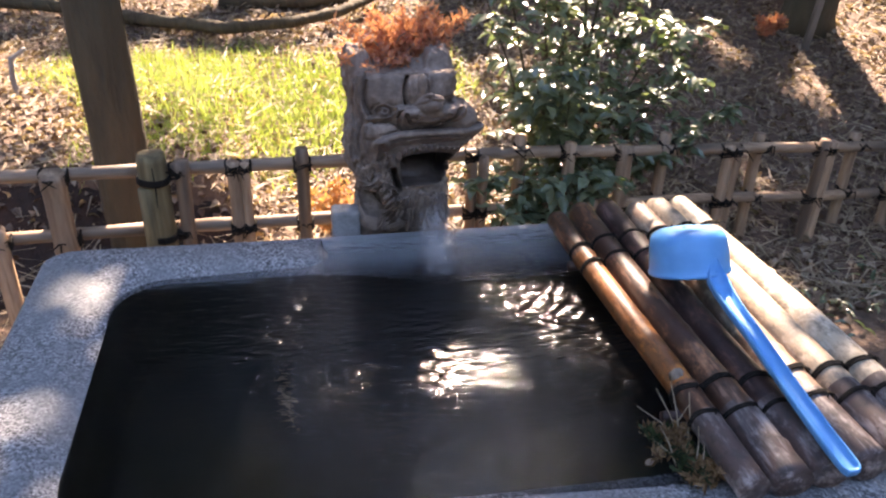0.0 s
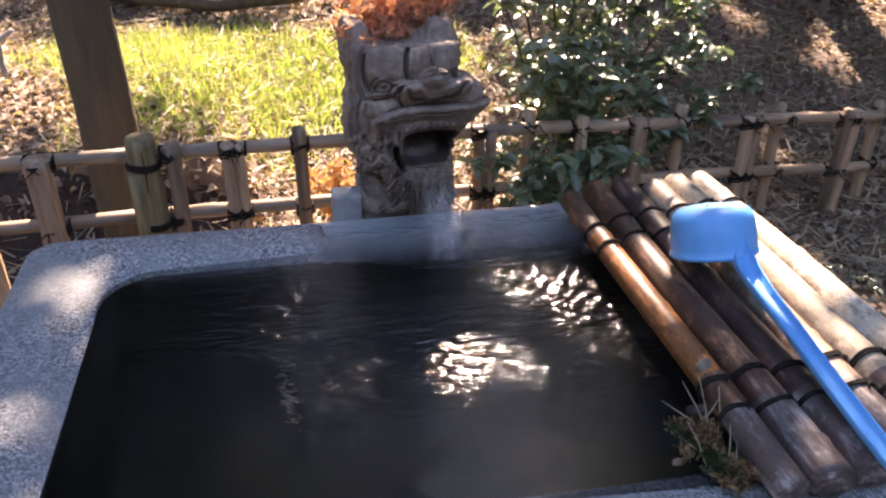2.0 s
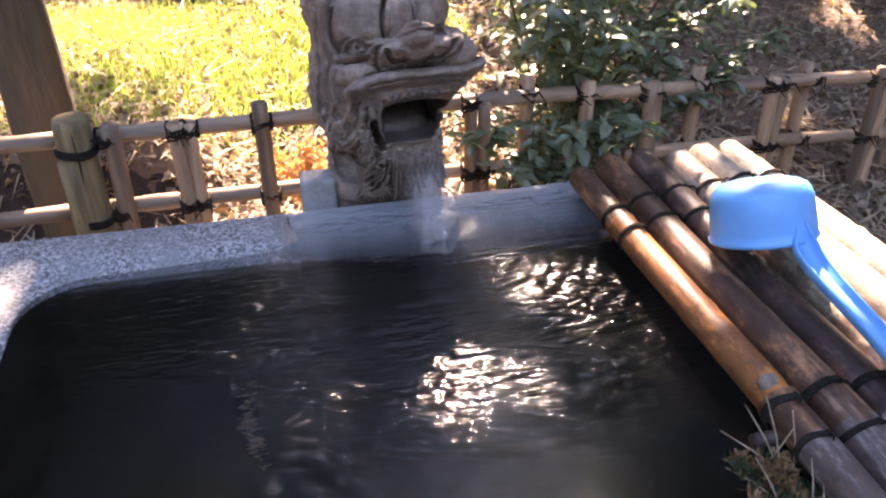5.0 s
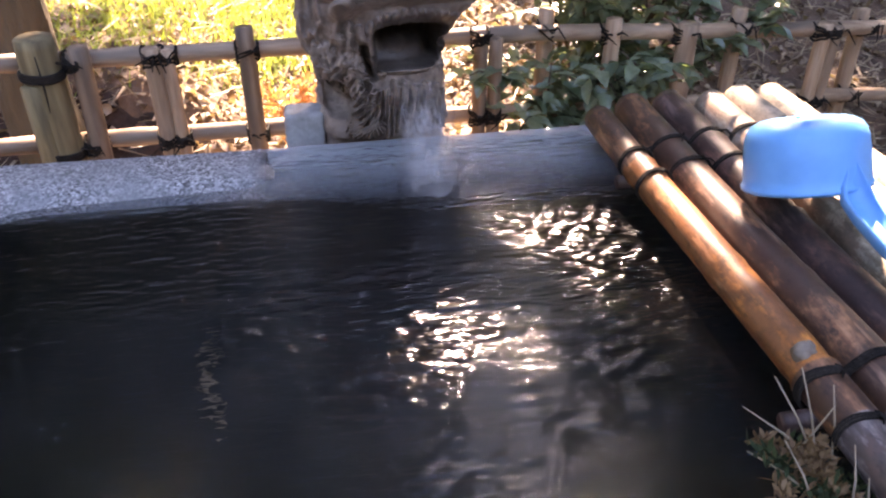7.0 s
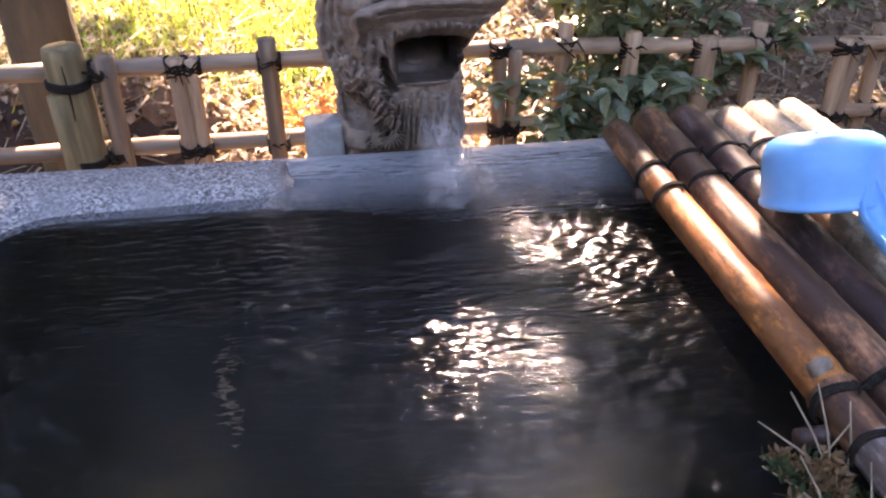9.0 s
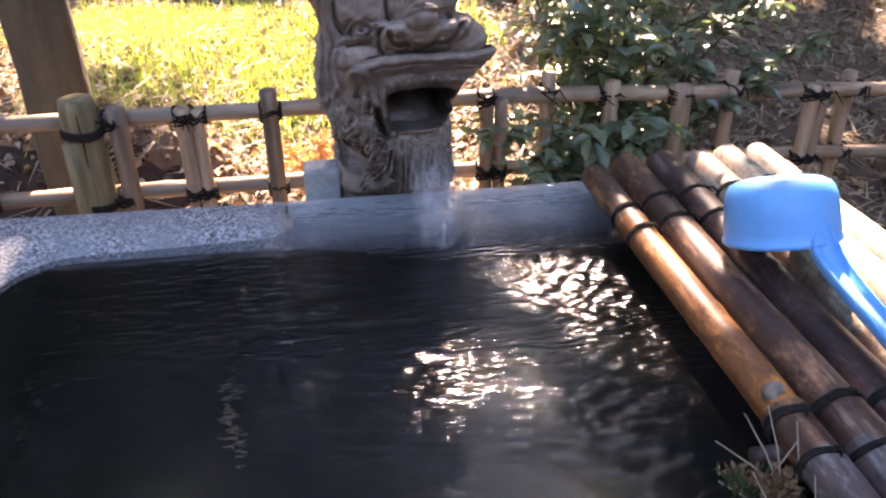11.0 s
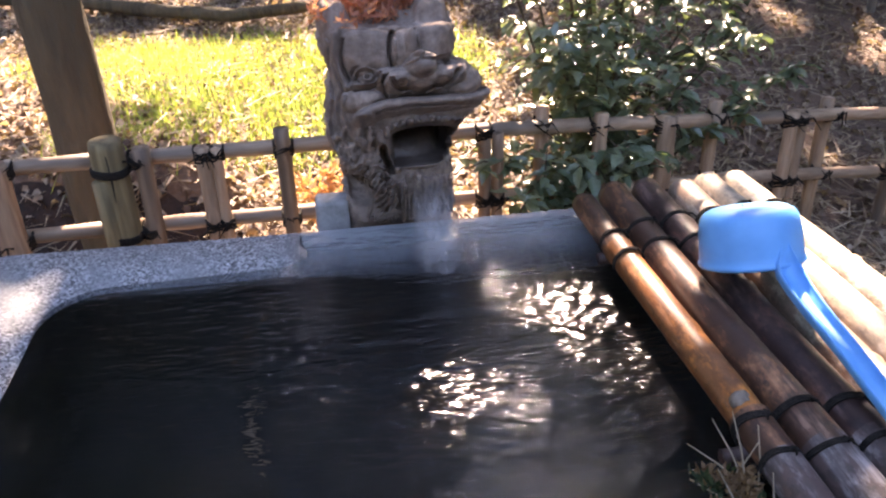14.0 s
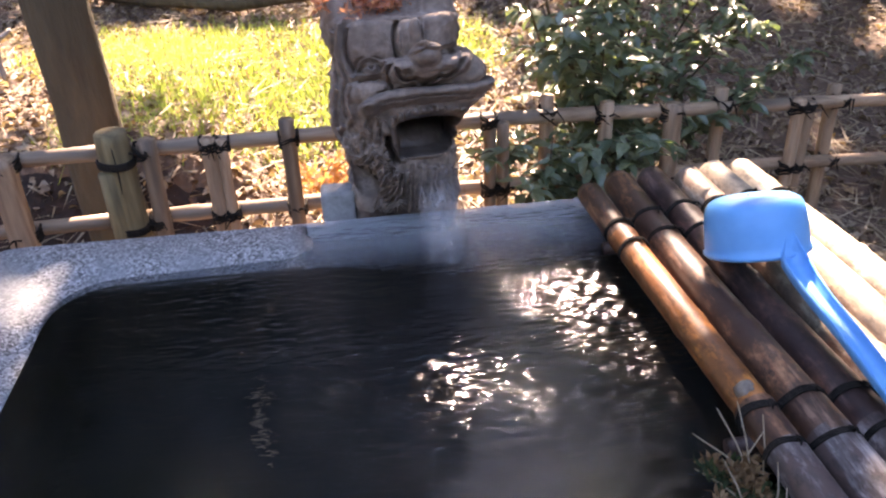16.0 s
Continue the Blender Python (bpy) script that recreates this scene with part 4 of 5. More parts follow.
def camellia():
    shrub = thing("evergreen_shrub", "evergreen shrub with small glossy dark leaves growing through the fence", "shrub", (0.74, 1.93, 0.38))
    inv = Matrix.Translation(shrub.location).inverted()
    rnd = random.Random(21)
    pts = []

    def stem(a, b, r, bend):
        a, b = Vector(a), Vector(b)
        mid = a.lerp(b, 0.5) + Vector(bend)
        path = [a.lerp(mid, t).lerp(mid.lerp(b, t), t) for t in (i / 10 for i in range(11))]
        ob = part("stem", tube(path, [r * (1 - 0.08 * i) for i in range(11)], 7), BARK, shrub)
        ob.matrix_parent_inverse = inv
        return path

    # tip, thickness, how leafy, reach of the twigs
    tips = [((0.43, 1.88, 1.14), 0.0055, 0.4, 0.10), ((0.52, 1.95, 1.14), 0.007, 1.2, 0.12), ((0.62, 2.00, 1.19), 0.008, 1.2, 0.12), ((0.63, 2.03, 1.25), 0.006, 1.2, 0.07), ((0.74, 2.02, 1.32), 0.009, 0.9, 0.13), ((0.84, 2.03, 1.30), 0.007, 0.85, 0.12), ((0.94, 1.98, 1.08), 0.006, 0.9, 0.10), ((0.92, 2.02, 1.20), 0.006, 1.0, 0.10), ((1.01, 1.93, 1.00), 0.005, 1.1, 0.10), ((1.02, 1.84, 0.86), 0.005, 1.0, 0.09), ((1.07, 1.96, 0.92), 0.005, 1.0, 0.09), ((1.13, 1.80, 0.79), 0.005, 0.9, 0.05), ((1.00, 1.70, 0.74), 0.005, 0.7, 0.06), ((0.66, 1.84, 1.00), 0.006, 1.2, 0.12), ((0.56, 1.82, 0.84), 0.006, 1.2, 0.11), ((0.53, 1.62, 0.92), 0.004, 1.1, 0.06), ((0.62, 1.64, 0.95), 0.004, 1.1, 0.06), ((0.74, 1.80, 0.80), 0.006, 1.2, 0.11), ((0.41, 1.62, 0.70), 0.004, 0.9, 0.08), ((0.50, 1.58, 0.66), 0.004, 1.1, 0.08), ((0.60, 1.60, 0.68), 0.004, 1.1, 0.08), ((0.70, 1.62, 0.70), 0.004, 1.0, 0.08), ((0.44, 1.55, 0.60), 0.004, 0.8, 0.07), ((0.56, 1.54, 0.60), 0.004, 0.8, 0.07), ((0.83, 1.68, 0.70), 0.004, 0.7, 0.07)]
    for i, (tip, r, leafy_, reach) in enumerate(tips):
        path = stem((0.74 + rnd.uniform(-0.06, 0.06), 1.93 + rnd.uniform(-0.05, 0.05), 0.36), tip, r, (rnd.uniform(-0.05, 0.05), rnd.uniform(-0.04, 0.04), 0.10))
        for k in range(4, 11):
            for q in range(3):
                if rnd.random() > leafy_:
                    continue
                a = path[k]
                e = a + Vector((rnd.uniform(-1, 1) * reach, rnd.uniform(-0.8, 0.8) * reach, rnd.uniform(-0.3, 0.8) * reach))
                for s in range(5):
                    p = a.lerp(e, (s + 1) / 5)
                    for z in range(1 + (s > 2)):
                        pts.append(p + Vector((rnd.uniform(-0.012, 0.012), rnd.uniform(-0.012, 0.012), rnd.uniform(-0.012, 0.012))))
                if q == 0:
                    ob = part("twig", tube([a, a.lerp(e, 0.5) + Vector((0, 0, 0.01)), e], [0.0022, 0.0018, 0.001], 5), BARK, shrub)
                    ob.matrix_parent_inverse = inv
    v, f = leaf_cloud(pts, 0.046, 4, "oval", 0.20, 0.16, 0.13, 0.20)
    ob = from_data("foliage", v, f, CAMELLIA, shrub)
    ob.matrix_parent_inverse = inv
    tagged(ob, kind="stuff")
    return shrub


# openings pushed into the unseen canopy to place sun on the basin and the shrub: a point on its way, radius
CANOPY_GAPS = [((-0.43, 1.235, 0.74), 0.075), ((-0.07, 1.19, 0.70), 0.07), ((0.36, 1.16, 0.70), 0.085), ((0.45, 1.07, 0.70), 0.085), ((0.30, 0.85, 0.70), 0.06), ((0.16, 1.55, 1.17), 0.11), ((0.64, 1.87, 1.0), 0.13), ((0.90, 1.95, 1.0), 0.15)]


def tree(name_label, foot, lean, r, height, clumps, seed, leaf=0.11, count=9000, mat=None):
    """A tapered trunk with limbs, and a crown of loose leaf clumps (centre, radii)."""
    t = thing("tree", name_label, "tree", foot)
    inv = Matrix.Translation(Vector(foot)).inverted()
    fx, fy, fz = foot
    path, radii = [], []
    for i in range(25):
        q = i / 24
        h = height * q ** 1.3
        path.append((fx + lean[0] * h + 0.03 * math.sin(h * 1.3 + seed) * min(1, h), fy + lean[1] * h, fz - 0.06 + h))
        radii.append(r * (1 - 0.6 * q) * (1 + 0.30 * math.exp(-h / 0.12)))
    ob = part("trunk", tube(path, radii, 30, wobble=0.16), BARK, t, "brown bark trunk")
    ob.matrix_parent_inverse = inv
    pts = []
    total = sum(q[1][0] * q[1][1] * q[1][2] * (q[2] if len(q) > 2 else 1.0) for q in clumps)
    for k, (c, rad, *dense) in enumerate(clumps):
        rng = np.random.default_rng(seed * 100 + k)
        near = min(path, key=lambda p: (Vector(p) - Vector((c[0], c[1], c[2] - 1.0))).length)
        a, b = Vector(near), Vector(c)
        m = a.lerp(b, 0.5) + Vector((0, 0, 0.25))
        thick = min(1.0, max(0.22, rad[0] * 1.4))
        limb = part("limb", tube([a, a.lerp(m, 0.5), m, m.lerp(b, 0.6), b], [thick * w for w in (0.05, 0.042, 0.034, 0.024, 0.010)], 8, wobble=0.1), BARK, t)
        limb.matrix_parent_inverse = inv
        share = int(count * rad[0] * rad[1] * rad[2] * (dense[0] if dense else 1.0) / total)
        sub = max(14, share // 60)
        cen = rng.normal(size=(sub, 3))
        cen /= np.linalg.norm(cen, axis=1, keepdims=True)
        cen *= rng.uniform(0.25, 1.0, (sub, 1)) ** 0.5
        which = rng.integers(0, sub, share)
        q = (cen[which] + rng.normal(size=(share, 3)) * 0.14) * np.array(rad) + np.array(c)
        for at, wide in CANOPY_GAPS:
            away = q - np.array(at)
            away -= np.outer(away @ np.array(SUN_DIR), np.array(SUN_DIR))
            far = np.linalg.norm(away, axis=1, keepdims=True)
            q = q + np.where(far < wide, away / far * wide, 0.0)
        pts.append(q)
    v, f = leaf_cloud(np.concatenate(pts), leaf, seed, "broad", 0.6, 0.1)
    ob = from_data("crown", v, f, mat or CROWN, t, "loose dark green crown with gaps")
    ob.matrix_parent_inverse = inv
    tagged(ob, kind="stuff")
    return t


def needles(pts, length, seed, spread, width=0.0009):
    """Short dry needles standing out from a set of sprays."""
    rng = np.random.default_rng(seed)
    p = np.asarray(pts)
    n = len(p)
    d = rng.normal(size=(n, 3)) * spread + np.array([0, 0, 0.7])
    d /= np.linalg.norm(d, axis=1, keepdims=True)
    s = np.cross(d, rng.normal(size=(n, 3)))
    s /= np.linalg.norm(s, axis=1, keepdims=True)
    L = (length * rng.uniform(0.5, 1.3, n))[:, None]
    v = np.stack([p - s * width, p + s * width, p + d * L * 0.55 + s * width * 2.4, p + d * L, p + d * L * 0.55 - s * width * 2.4], 1)
    f = (np.arange(n)[:, None] * 5 + np.arange(5)[None, :]).tolist()
    return v.reshape(-1, 3).tolist(), f


def dry_sprig():
    """Rust-red dry cedar sprays heaped on the stone head."""
    t = thing("dry_cedar_sprays", "rust-red dry cedar sprays heaped on the stone head", "plant", (0.19, 1.49, 1.06))
    inv = Matrix.Translation(t.location).inverted()
    rnd = random.Random(8)
    pts = []
    for i in range(34):
        a = Vector((0.19 + rnd.uniform(-0.05, 0.06), 1.485 + rnd.uniform(-0.045, 0.03), 1.053))
        e = a + Vector((rnd.uniform(-0.115, 0.10), rnd.uniform(-0.05, 0.06), rnd.uniform(0.0, 0.088)))
        m = a.lerp(e, 0.5) + Vector((0, 0, 0.02))
        path = [a, a.lerp(m, 0.6), m, m.lerp(e, 0.5), e]
        ob = part("twig", tube(path, [0.0018, 0.0016, 0.0014, 0.001, 0.0006], 5), TWIG, t)
        ob.matrix_parent_inverse = inv
        for k in range(110):
            q = rnd.random()
            p = a.lerp(m, q).lerp(m.lerp(e, q), q)
            pts.append(p + Vector((rnd.gauss(0, 0.006), rnd.gauss(0, 0.006), rnd.gauss(0, 0.005))))
    v, f = needles(pts, 0.020, 5, 0.8)
    ob = from_data("needles", v, f, RUST, t)
    ob.matrix_parent_inverse = inv
    tagged(ob, kind="stuff")
    return t


def debris_clump():
    t = thing("plant_debris", "clump of dry cedar fronds and twigs on the basin rim", "plant debris", (0.475, 0.645, 0.712))
    inv = Matrix.Translation(t.location).inverted()
    rnd = random.Random(14)
    pts, green = [], []
    for i in range(30):
        a = Vector((0.490 + rnd.uniform(-0.030, 0.025), 0.646 + rnd.uniform(-0.05, 0.05), 0.706 + rnd.uniform(0, 0.012)))
        e = a + Vector((rnd.uniform(-0.03, 0.02), rnd.uniform(-0.035, 0.035), rnd.uniform(0.0, 0.022)))
        for k in range(60):
            q = rnd.random()
            (pts if i % 4 else green).append(a.lerp(e, q) + Vector((rnd.gauss(0, 0.004), rnd.gauss(0, 0.004), abs(rnd.gauss(0, 0.003)))))
    for nm, pp, mt, sd in (("fronds", pts, TAN, 1), ("green_fronds", green, MOSS_DARK, 2)):
        v, f = needles(pp, 0.013, sd, 1.2)
        ob = from_data(nm, v, f, mt, t)
        ob.matrix_parent_inverse = inv
        tagged(ob, kind="stuff")
    for a, b in (((0.492, 0.688, 0.712), (0.470, 0.745, 0.768)), ((0.494, 0.690, 0.712), (0.440, 0.735, 0.745)), ((0.490, 0.684, 0.712), (0.486, 0.735, 0.785)), ((0.500, 0.680, 0.715), (0.510, 0.72, 0.775)), ((0.470, 0.66, 0.712), (0.43, 0.70, 0.728)), ((0.488, 0.63, 0.715), (0.505, 0.67, 0.755)), ((0.476, 0.70, 0.712), (0.505, 0.705, 0.765)), ((0.465, 0.64, 0.712), (0.455, 0.69, 0.748)), ((0.480, 0.60, 0.712), (0.500, 0.64, 0.750))):
        a, b = Vector(a), Vector(b)
        ob = part("twig", tube([a, a.lerp(b, 0.5) + Vector((0.002, 0, 0.002)), b], [0.0012, 0.0010, 0.0006], 5), TAN_PALE, t)
        ob.matrix_parent_inverse = inv
    return t


def dead_leaf(name, at, size, label, turn, mat=DRY):
    bm = bmesh.new()
    prof = [(0.0, 0.0), (0.18, 0.20), (0.42, 0.30), (0.68, 0.24), (0.88, 0.10), (1.0, 0.0)]
    rows = []
    for t, w in prof:
        rows.append([bm.verts.new(((t - 0.5) * size, s * w * size, size * (0.10 * (2 * t - 1) ** 2 + 0.22 * abs(s) * w * 2))) for s in (-1, -0.5, 0, 0.5, 1)])
    for a, b in zip(rows, rows[1:]):
        for k in range(4):
            bm.faces.new((a[k], a[k + 1], b[k + 1], b[k]))
    bmesh.ops.remove_doubles(bm, verts=bm.verts, dist=0.0003)
    bmesh.ops.solidify(bm, geom=bm.faces[:], thickness=0.0006)
    ob = part(name, bm, mat)
    ob.matrix_world = pose(*at, 0, 0, turn)
    return tagged(ob, label, "leaf")


def litter():
    """Dead leaves strewn over the ground."""
    rng = np.random.default_rng(2)
    n = 62000
    x, y = rng.uniform(-2.6, 4.6, n), 1.42 + 5.2 * rng.random(n) ** 1.5
    x, y = np.append(x, rng.uniform(-5, 6, 9000)), np.append(y, rng.uniform(-4, 7.5, 9000))
    keep = ~((x < -0.2) & (y > 1.4) & (y < 2.02) & (rng.random(len(x)) > 0.05)) & ~((x > 1.1) & (y > 1.4) & (rng.random(len(x)) > 0.5)) & ~((y < 1.47) & (y > 0.45) & (x > -0.6) & (x < 0.9))
    x, y = x[keep], y[keep]
    p = np.array([(a, b, ground_z(a, b) + 0.006 + 0.012 * rng.random()) for a, b in zip(x, y)])
    v, f = leaf_cloud(p, 0.027, 9, "broad", 0.38, 0.46)
    ob = from_data("dead_leaves", v, f, DRY)
    return tagged(ob, "brown and tan dead leaves strewn on the ground", "leaves", kind="stuff")


def straw():
    """Thin dry stalks and needles lying on the litter."""
    rng = np.random.default_rng(19)
    n = 22000
    x, y = rng.uniform(-2.6, 4.4, n), 1.46 + 4.6 * rng.random(n) ** 1.4
    p = np.array([(a, b, ground_z(a, b) + 0.012 + 0.02 * rng.random()) for a, b in zip(x, y)])
    v, f = leaf_cloud(p, 0.11, 20, "blade", 0.12)
    v = np.array(v).reshape(-1, 3, 3)
    v[:, :2] = v[:, :2] * 0.55 + v[:, :2].mean(1, keepdims=True) * 0.45
    ob = from_data("dry_straw", v.reshape(-1, 3).tolist(), f, TAN_PALE)
    return tagged(ob, "thin pale dry stalks scattered over the dead leaves", "straw", kind="stuff")


straw()


def shaded_bank():
    """Sheet of soil on the low bank behind the fence, its shade put into the dark colour."""
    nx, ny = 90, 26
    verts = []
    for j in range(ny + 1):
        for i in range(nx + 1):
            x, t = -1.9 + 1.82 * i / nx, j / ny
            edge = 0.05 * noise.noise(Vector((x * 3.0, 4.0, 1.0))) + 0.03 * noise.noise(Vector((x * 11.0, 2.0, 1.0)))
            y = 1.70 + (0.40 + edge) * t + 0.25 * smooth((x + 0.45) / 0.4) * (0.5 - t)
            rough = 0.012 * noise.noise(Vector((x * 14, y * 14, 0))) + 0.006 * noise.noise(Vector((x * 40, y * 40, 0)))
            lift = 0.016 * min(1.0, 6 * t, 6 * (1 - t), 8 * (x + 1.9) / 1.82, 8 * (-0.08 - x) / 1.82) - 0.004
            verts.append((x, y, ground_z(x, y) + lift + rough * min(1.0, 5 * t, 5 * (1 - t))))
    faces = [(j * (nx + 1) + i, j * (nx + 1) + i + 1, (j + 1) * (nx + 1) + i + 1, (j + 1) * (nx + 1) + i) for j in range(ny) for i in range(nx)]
    return tagged(from_data("earth_bank", verts, faces, SHADED_SOIL), "low earth bank behind the fence, its shade painted into the soil", "soil", kind="structure")


shaded_bank()


def grass_patch():
    rng = np.random.default_rng(6)
    pts = []
    for i in range(110000):
        x, y = rng.uniform(-2.4, 0.75), rng.uniform(2.0, 4.2)
        d = noise.noise(Vector((x * 1.3, y * 1.3, 7.0))) * 0.8 + 0.62 - 1.15 * max(0.0, abs(y - 3.0) - 0.20) - 1.3 * max(0, abs(x + 0.15) - 0.50)
        if rng.random() < d:
            pts.append((x, y, ground_z(x, y)))
    v, f = leaf_cloud(pts, 0.052, 12, "blade", 1.0)
    v = np.array(v).reshape(-1, 3, 3)
    lift = np.abs(v[:, 2, 2] - v[:, 0, 2]) + 0.02
    v[:, 2, 2] = v[:, 0, 2] + lift
    ob = from_data("grass", v.reshape(-1, 3).tolist(), f, GRASS)
    return tagged(ob, "patch of short sunlit yellow-green grass", "grass", kind="stuff")


def fallen_branch(pts, radii, label, name="fallen_branch", mat=BARK):
    path = []
    for a, b in zip(pts, pts[1:]):
        for s in range(5):
            t = s / 5
            x, y = a[0] + (b[0] - a[0]) * t, a[1] + (b[1] - a[1]) * t
            path.append((x, y, ground_z(x, y) + a[2] + (b[2] - a[2]) * t))
    n = len(path)
    rr = [radii[0] + (radii[1] - radii[0]) * i / n for i in range(n)]
    ob = part(name, tube(path, rr, 12, wobble=0.2), mat)
    return tagged(ob, label, "branch")


bamboo_rack()
ladle()
stone_spout()
falling_water()
fence()
camellia()
dry_sprig()
debris_clump()
dead_leaf("dead_leaf", (0.435, 0.660, 0.704), 0.022, "pale curled dead leaf on the wet basin rim", 30)



def dry_fern(at, spread, seed, label, mat):
    t = thing("dry_fern", label, "fern", at)
    inv = Matrix.Translation(Vector(at)).inverted()
    rnd = random.Random(seed)
    pts = []
    for i in range(16):
        a = Vector(at) + Vector((rnd.uniform(-0.02, 0.02), rnd.uniform(-0.02, 0.02), 0))
        e = a + Vector((rnd.uniform(-1, 1) * spread, rnd.uniform(-1, 1) * spread * 0.6, rnd.uniform(0.3, 1.2) * spread))
        m = a.lerp(e, 0.5) + Vector((0, 0, spread * 0.4))
        q = [a.lerp(m, k / 8).lerp(m.lerp(e, k / 8), k / 8) for k in range(9)]
        ob = part("rachis", tube(q, [0.0018 - 0.00015 * k for k in range(9)], 5), TWIG, t)
        ob.matrix_parent_inverse = inv
        for k in range(90):
            f = rnd.random()
            p = a.lerp(m, f).lerp(m.lerp(e, f), f)
            pts.append(p + Vector((rnd.gauss(0, 0.008), rnd.gauss(0, 0.006), rnd.gauss(0, 0.006))))
    v, f = needles(pts, 0.022, seed, 1.0, 0.0014)
    ob = from_data("fronds", v, f, mat, t)
    ob.matrix_parent_inverse = inv
    tagged(ob, kind="stuff")
    return t


dry_fern((0.06, 1.80, 0.50), 0.11, 51, "orange-brown dry fern behind the bamboo fence", RUST_PALE)
dry_fern((2.05, 3.15, 0.62), 0.06, 52, "small rust-orange dry fern on the leaf-strewn slope", RUST)
dry_fern((3.05, 3.10, 0.62), 0.16, 53, "orange-brown dry fern in a patch of sun", RUST_PALE)

def ground_ivy():
    """Low dark green leaves creeping over the soil beside the basin."""
    rng = np.random.default_rng(61)
    pts = []
    for cx, cy, n in ((1.02, 1.28, 26), (1.22, 1.44, 34), (1.42, 1.36, 30), (1.12, 1.58, 24), (1.55, 1.56, 20), (0.98, 1.06, 16)):
        for i in range(n):
            x, y = cx + rng.normal() * 0.07, cy + rng.normal() * 0.06
            if x > BX1 + 0.03 or y > BY1 + 0.03:
                pts.append((x, y, ground_z(x, y) + 0.01 + 0.05 * rng.random()))
    v, f = leaf_cloud(pts, 0.032, 62, "leaf", 0.3, 0.2)
    return tagged(from_data("ground_ivy", v, f, CAMELLIA), "low dark green creeping leaves on the soil", "ivy", kind="stuff")


ground_ivy()

# a leaf that has sunk to the bottom of the basin
sunk = part("sunken_leaf", tube([(-0.060, 1.005, 0.428), (-0.066, 1.03, 0.432), (-0.080, 1.06, 0.433), (-0.086, 1.09, 0.432), (-0.080, 1.12, 0.430), (-0.066, 1.14, 0.428)], [0.002, 0.004, 0.007, 0.007, 0.005, 0.002], 10), DRY)
tagged(sunk, "pale curled leaf sunk on the dark basin floor", "leaf")

# the small pale block behind the basin
block_ob = part("concrete_block", block(0.062, 0.05, 0.40, 0.008, 3), CONCRETE)
block_ob.location = (0.068, 1.475, 0.526)
tagged(block_ob, "small pale concrete block beside the stone spout", "block")

# trees seen, and unseen trees added so that their crowns shade the place
tree("slender tree with smooth brown bark behind the fence", (-0.448, 1.90, ground_z(-0.448, 1.90)), (-0.05, 0.01), 0.071, 7.0, [((-1.6, 3.2, 6.0), (1.0, 1.0, 0.9)), ((-0.9, 2.0, 6.6), (1.0, 0.9, 0.8))], 31, count=2500)
# its lower boughs are unseen, added to shade slope, fence and pole ends
tree("stout tree standing in dead leaves on the slope", (2.42, 3.42, ground_z(2.42, 3.42)), (0.02, 0.01), 0.115, 7.5, [((3.2, 4.2, 6.4), (1.2, 1.2, 1.0)), ((2.0, 3.2, 7.2), (1.1, 1.0, 0.8)), ((3.0, 4.6, 3.7), (1.0, 1.2, 0.7)), ((2.4, 3.2, 4.3), (0.9, 0.8, 0.6)), ((2.14, 2.6, 2.9), (0.60, 0.62, 0.35), 3.0), ((1.9, 1.3, 2.7), (0.75, 0.65, 0.3), 3.5)], 32, count=9000)
tree("unseen broadleaf tree added to shade the basin", (-1.0, 8.2, ground_z(-1.0, 8.2)), (0.05, -0.05), 0.16, 6.5, [((0.75, 5.75, 4.7), (0.8, 0.6, 0.6), 2.0), ((2.26, 5.80, 5.4), (0.70, 0.42, 0.40), 1.7), ((2.04, 6.45, 5.4), (0.24, 0.5, 0.35), 0.25), ((1.88, 6.24, 5.4), (0.20, 0.30, 0.35), 1.2), ((1.02, 6.50, 5.4), (0.2, 0.4, 0.3), 2.0), ((0.74, 7.05, 4.6), (0.30, 0.22, 0.22), 7.0), ((-0.6, 6.6, 6.4), (1.3, 1.0, 0.9)), ((0.1, 7.2, 7.8), (1.1, 1.1, 0.9), 3.4), ((0.0, 5.6, 7.6), (0.95, 0.8, 0.8), 3.4)], 39, count=9400)
tree("unseen broadleaf tree added to shade the slope", (5.3, 9.4, ground_z(5.3, 9.4)), (-0.05, 0), 0.18, 7.5, [((2.75, 8.9, 4.6), (0.7, 1.0, 0.8)), ((3.3, 11.2, 5.4), (0.8, 1.0, 0.8)), ((5.5, 8.4, 6.6), (1.5, 1.2, 1.0)), ((5.3, 9.8, 7.4), (1.3, 1.2, 1.0))], 34, count=10500)
# unseen, added for dark reflections on the left and shade at the back
tree("unseen dark broadleaf tree added to darken the water's left side", (-2.6, 8.4, ground_z(-2.6, 8.4)), (0, 0), 0.17, 7.5, [((-2.2, 7.8, 4.6), (1.6, 1.2, 1.3)), ((-3.2, 8.2, 6.6), (1.8, 1.4, 1.4)), ((-1.6, 8.6, 7.2), (1.5, 1.3, 1.2)), ((-1.3, 10.0, 7.4), (1.6, 1.2, 1.9), 3.2), ((0.35, 9.35, 5.0), (0.60, 0.24, 0.2), 12.0), ((1.2, 9.5, 5.0), (0.35, 0.25, 0.2), 8.0)], 35, count=20300)


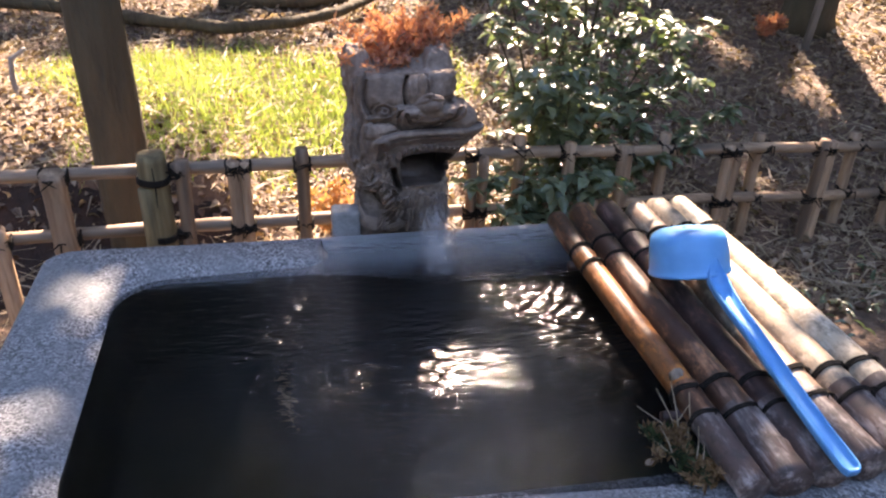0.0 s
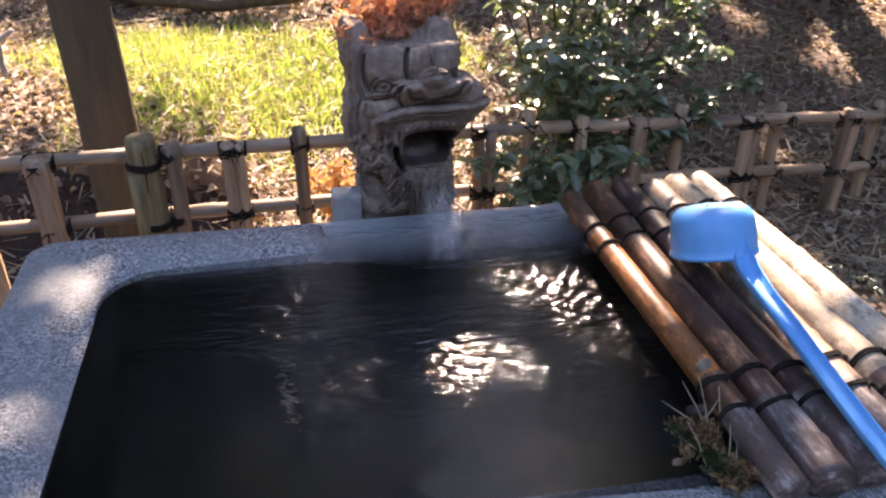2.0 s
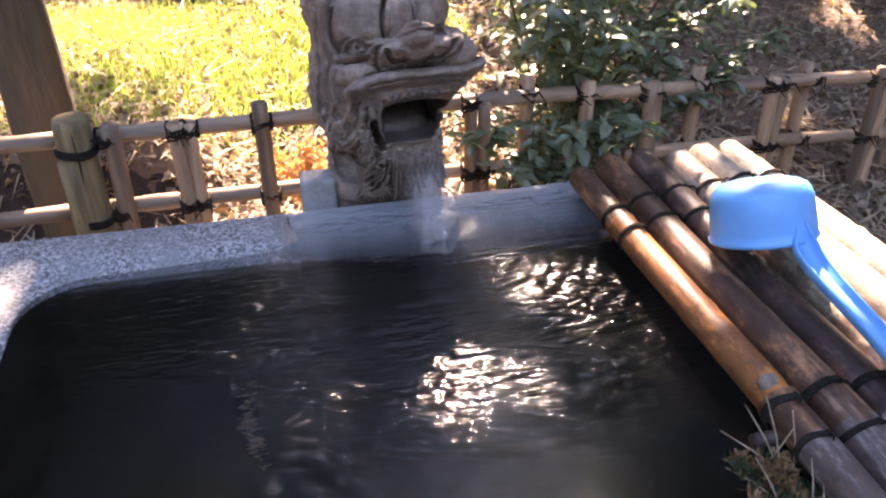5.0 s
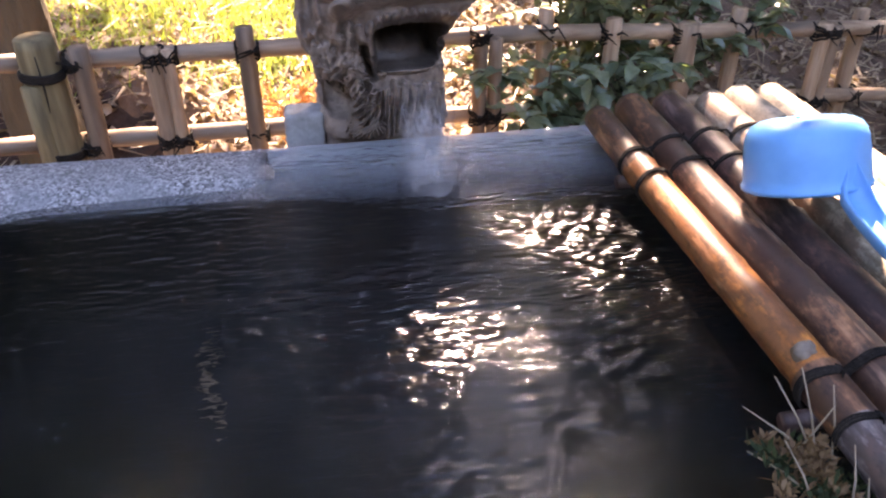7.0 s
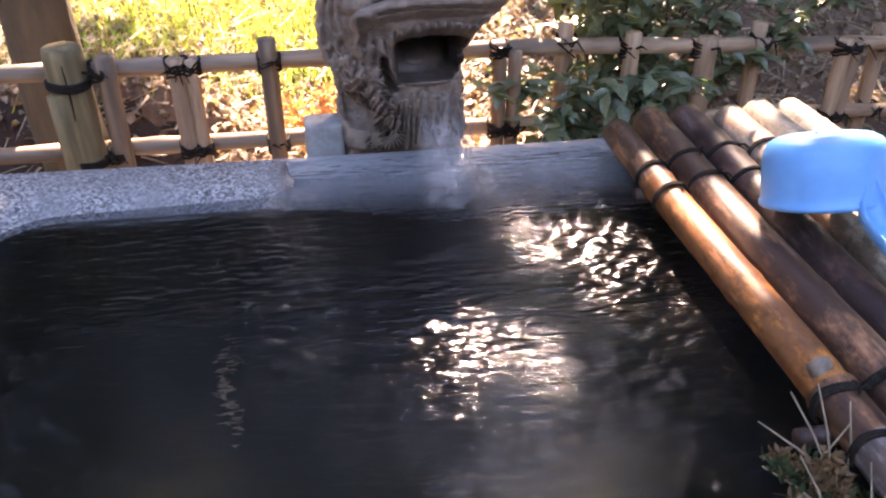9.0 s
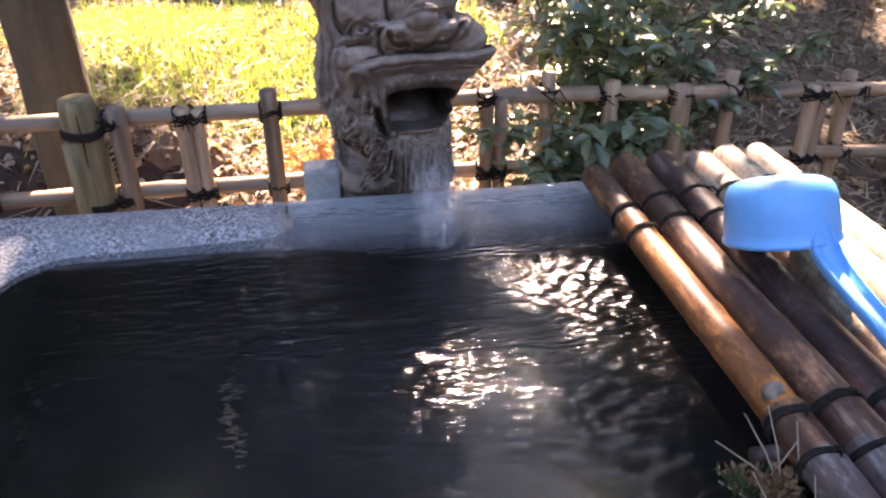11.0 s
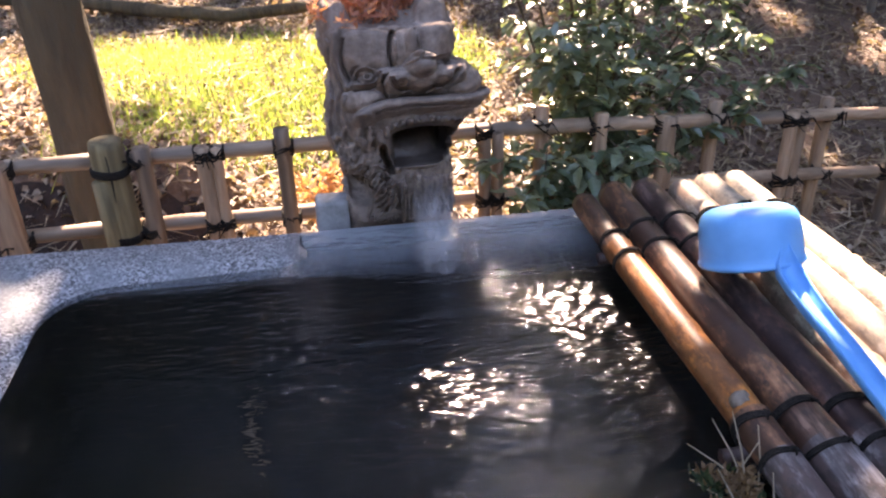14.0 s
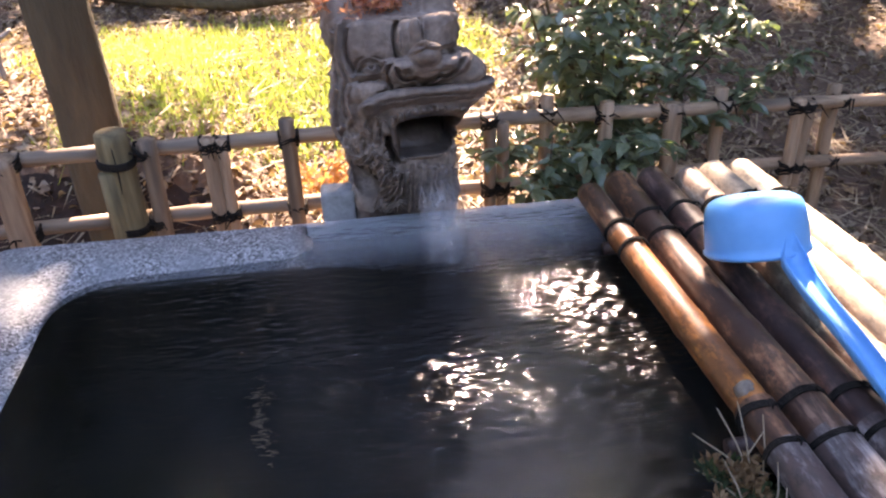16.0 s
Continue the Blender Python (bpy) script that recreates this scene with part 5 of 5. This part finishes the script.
# unseen tree; each bough is set on the sun's way to a spot
tree("unseen tree with boughs added to shade slope, rack and water", (2.6, 7.4, ground_z(2.6, 7.4)), (0.02, 0), 0.10, 6.0, [((3.0, 7.4, 4.8), (0.82, 0.62, 0.40)), ((3.65, 7.4, 4.8), (0.7, 0.42, 0.32)), ((2.92, 8.5, 4.9), (0.46, 0.6, 0.4)), ((1.42, 6.68, 5.0), (0.24, 0.20, 0.15), 4.0), ((1.96, 6.02, 5.07), (0.12, 0.12, 0.10), 6.0), ((3.38, 8.95, 4.9), (0.36, 0.36, 0.35), 2.2), ((1.91, 6.67, 5.0), (0.20, 0.10, 0.10), 5.0), ((1.67, 6.0, 5.0), (0.18, 0.09, 0.08), 10.0), ((1.78, 6.29, 5.0), (0.14, 0.03, 0.06), 9.0), ((1.84, 6.44, 5.0), (0.12, 0.12, 0.10), 2.2), ((1.66, 6.40, 5.0), (0.06, 0.06, 0.06), 14.0), ((1.47, 6.14, 5.0), (0.08, 0.09, 0.06), 12.0)], 41, count=3720)
# unseen tree, added only to darken what the water mirrors
tree("unseen dark evergreen added to darken the water's reflection", (-1.4, 6.6, ground_z(-1.4, 6.6)), (0.03, -0.06), 0.17, 8.0, [((-0.3, 5.0, 5.2), (1.25, 0.8, 0.7)), ((-1.6, 4.6, 5.0), (1.2, 0.9, 0.8)), ((0.25, 4.4, 6.4), (0.95, 0.8, 0.7)), ((-1.0, 3.8, 6.8), (1.3, 1.0, 0.8)), ((-2.6, 4.0, 5.8), (1.1, 1.0, 0.9)), ((0.0, 3.2, 7.4), (1.1, 0.9, 0.7)), ((0.78, 4.9, 5.0), (0.38, 0.6, 0.6), 1.5), ((1.45, 5.6, 5.6), (0.55, 0.40, 0.45), 1.8)], 43, leaf=0.16, count=16000, mat=SHADED_CROWN)


# unseen tree, added overhead to dim the skylight on the slope
tree("unseen evergreen added to keep skylight off the leaf-strewn slope", (4.2, 3.9, ground_z(4.2, 3.9)), (-0.05, 0), 0.15, 5.5, [((3.0, 3.0, 3.7), (1.0, 1.1, 0.35)), ((2.7, 4.7, 4.3), (0.9, 0.9, 0.35)), ((3.8, 2.0, 3.5), (1.1, 1.0, 0.35)), ((3.6, 5.6, 4.4), (1.0, 1.0, 0.4))], 47, leaf=0.17, count=3000)


def far_woods():
    """Unseen woods added all round to dim the sky: tall ahead and to the east, lower behind, open towards the sun."""
    rng = np.random.default_rng(44)
    n = 38000
    a = rng.uniform(-math.pi, math.pi, n)
    r = rng.uniform(12, 17, n) - 4.5 * np.exp(-(((a - 1.45) / 0.55) ** 2))
    gap = np.exp(-(((a - 0.31) / 0.22) ** 4))
    low = np.clip((np.abs(a) - 1.9) / 0.5, 0, 1)
    h = rng.uniform(0, 1, n) ** 0.8 * (12.0 + 1.5 * np.sin(a * 5.0) + 1.5 * np.sin(a * 13.0)) * (1 - 0.70 * gap) * (1 - 0.45 * low)
    h = np.where(np.abs(a - 0.12) < 0.42, np.minimum(h, 5.8 * rng.random(n) ** 0.8), h)
    k = 3500
    a, r, h = np.append(a, rng.uniform(-0.42, 0.10, k)), np.append(r, rng.uniform(12, 14, k)), np.append(h, 5.6 * rng.random(k))
    # loose boughs with sky between them in the opening
    m = 1500
    c = np.stack([rng.uniform(0.08, 0.54, 70), rng.uniform(1.8, 6.0, 70)], 1)[rng.integers(0, 70, m)] + rng.normal(size=(m, 2)) * np.array([0.018, 0.35])
    a, r, h = np.append(a, c[:, 0]), np.append(r, np.full(m, 13.0)), np.append(h, c[:, 1])
    p = np.stack([np.sin(a) * r, np.cos(a) * r, 0.6 + h], 1)
    v, f = leaf_cloud(p, 0.62, 45, "broad", 0.8, 0.1)
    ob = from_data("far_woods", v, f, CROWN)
    return tagged(ob, "unseen dark green woods added to close the garden and dim the sky", "woods", kind="stuff")


# unseen, added to hold back skylight and break up the reflected sky
tree("unseen broadleaf tree added to dim the slope and the reflections", (5.6, 7.4, ground_z(5.6, 7.4)), (-0.08, 0), 0.18, 8.5, [((3.8, 7.6, 8.4), (1.3, 1.1, 1.1)), ((4.4, 7.0, 7.4), (1.6, 1.2, 1.2)), ((1.2, 8.0, 9.0), (1.2, 1.1, 1.0)), ((1.9, 6.6, 7.7), (0.6, 0.5, 0.7), 0.7), ((2.9, 2.6, 6.2), (1.5, 1.6, 0.7), 1.6), ((3.7, 0.8, 6.0), (1.4, 1.4, 0.7), 1.6)], 36, count=11500)
far_woods()
litter()
grass_patch()
fallen_branch([(-1.9, 4.35, 0.05), (-1.07, 4.13, 0.05), (-0.67, 3.90, 0.06), (-0.30, 3.74, 0.07), (0.0, 3.78, 0.08), (0.23, 3.93, 0.08), (0.56, 4.35, 0.06)], (0.034, 0.022), "long curved fallen branch lying on the ground")
fallen_branch([(-0.35, 4.25, 0.03), (0.05, 4.20, 0.04), (0.35, 4.32, 0.03)], (0.05, 0.04), "short thick log lying in the grass", "fallen_log")
fallen_branch([(-0.93, 2.74, -0.01), (-0.945, 2.75, 0.06), (-0.94, 2.76, 0.13), (-0.88, 2.78, 0.17)], (0.010, 0.007), "bent pale twig standing in the litter", "twig", STAKE)
stake = part("leaning_stake", tube([(2.28, 3.18, 0.5), (2.44, 3.22, 1.9)], [0.018, 0.016], 12), STAKE)
tagged(stake, "pale grey stake leaning on the tree trunk", "stake")
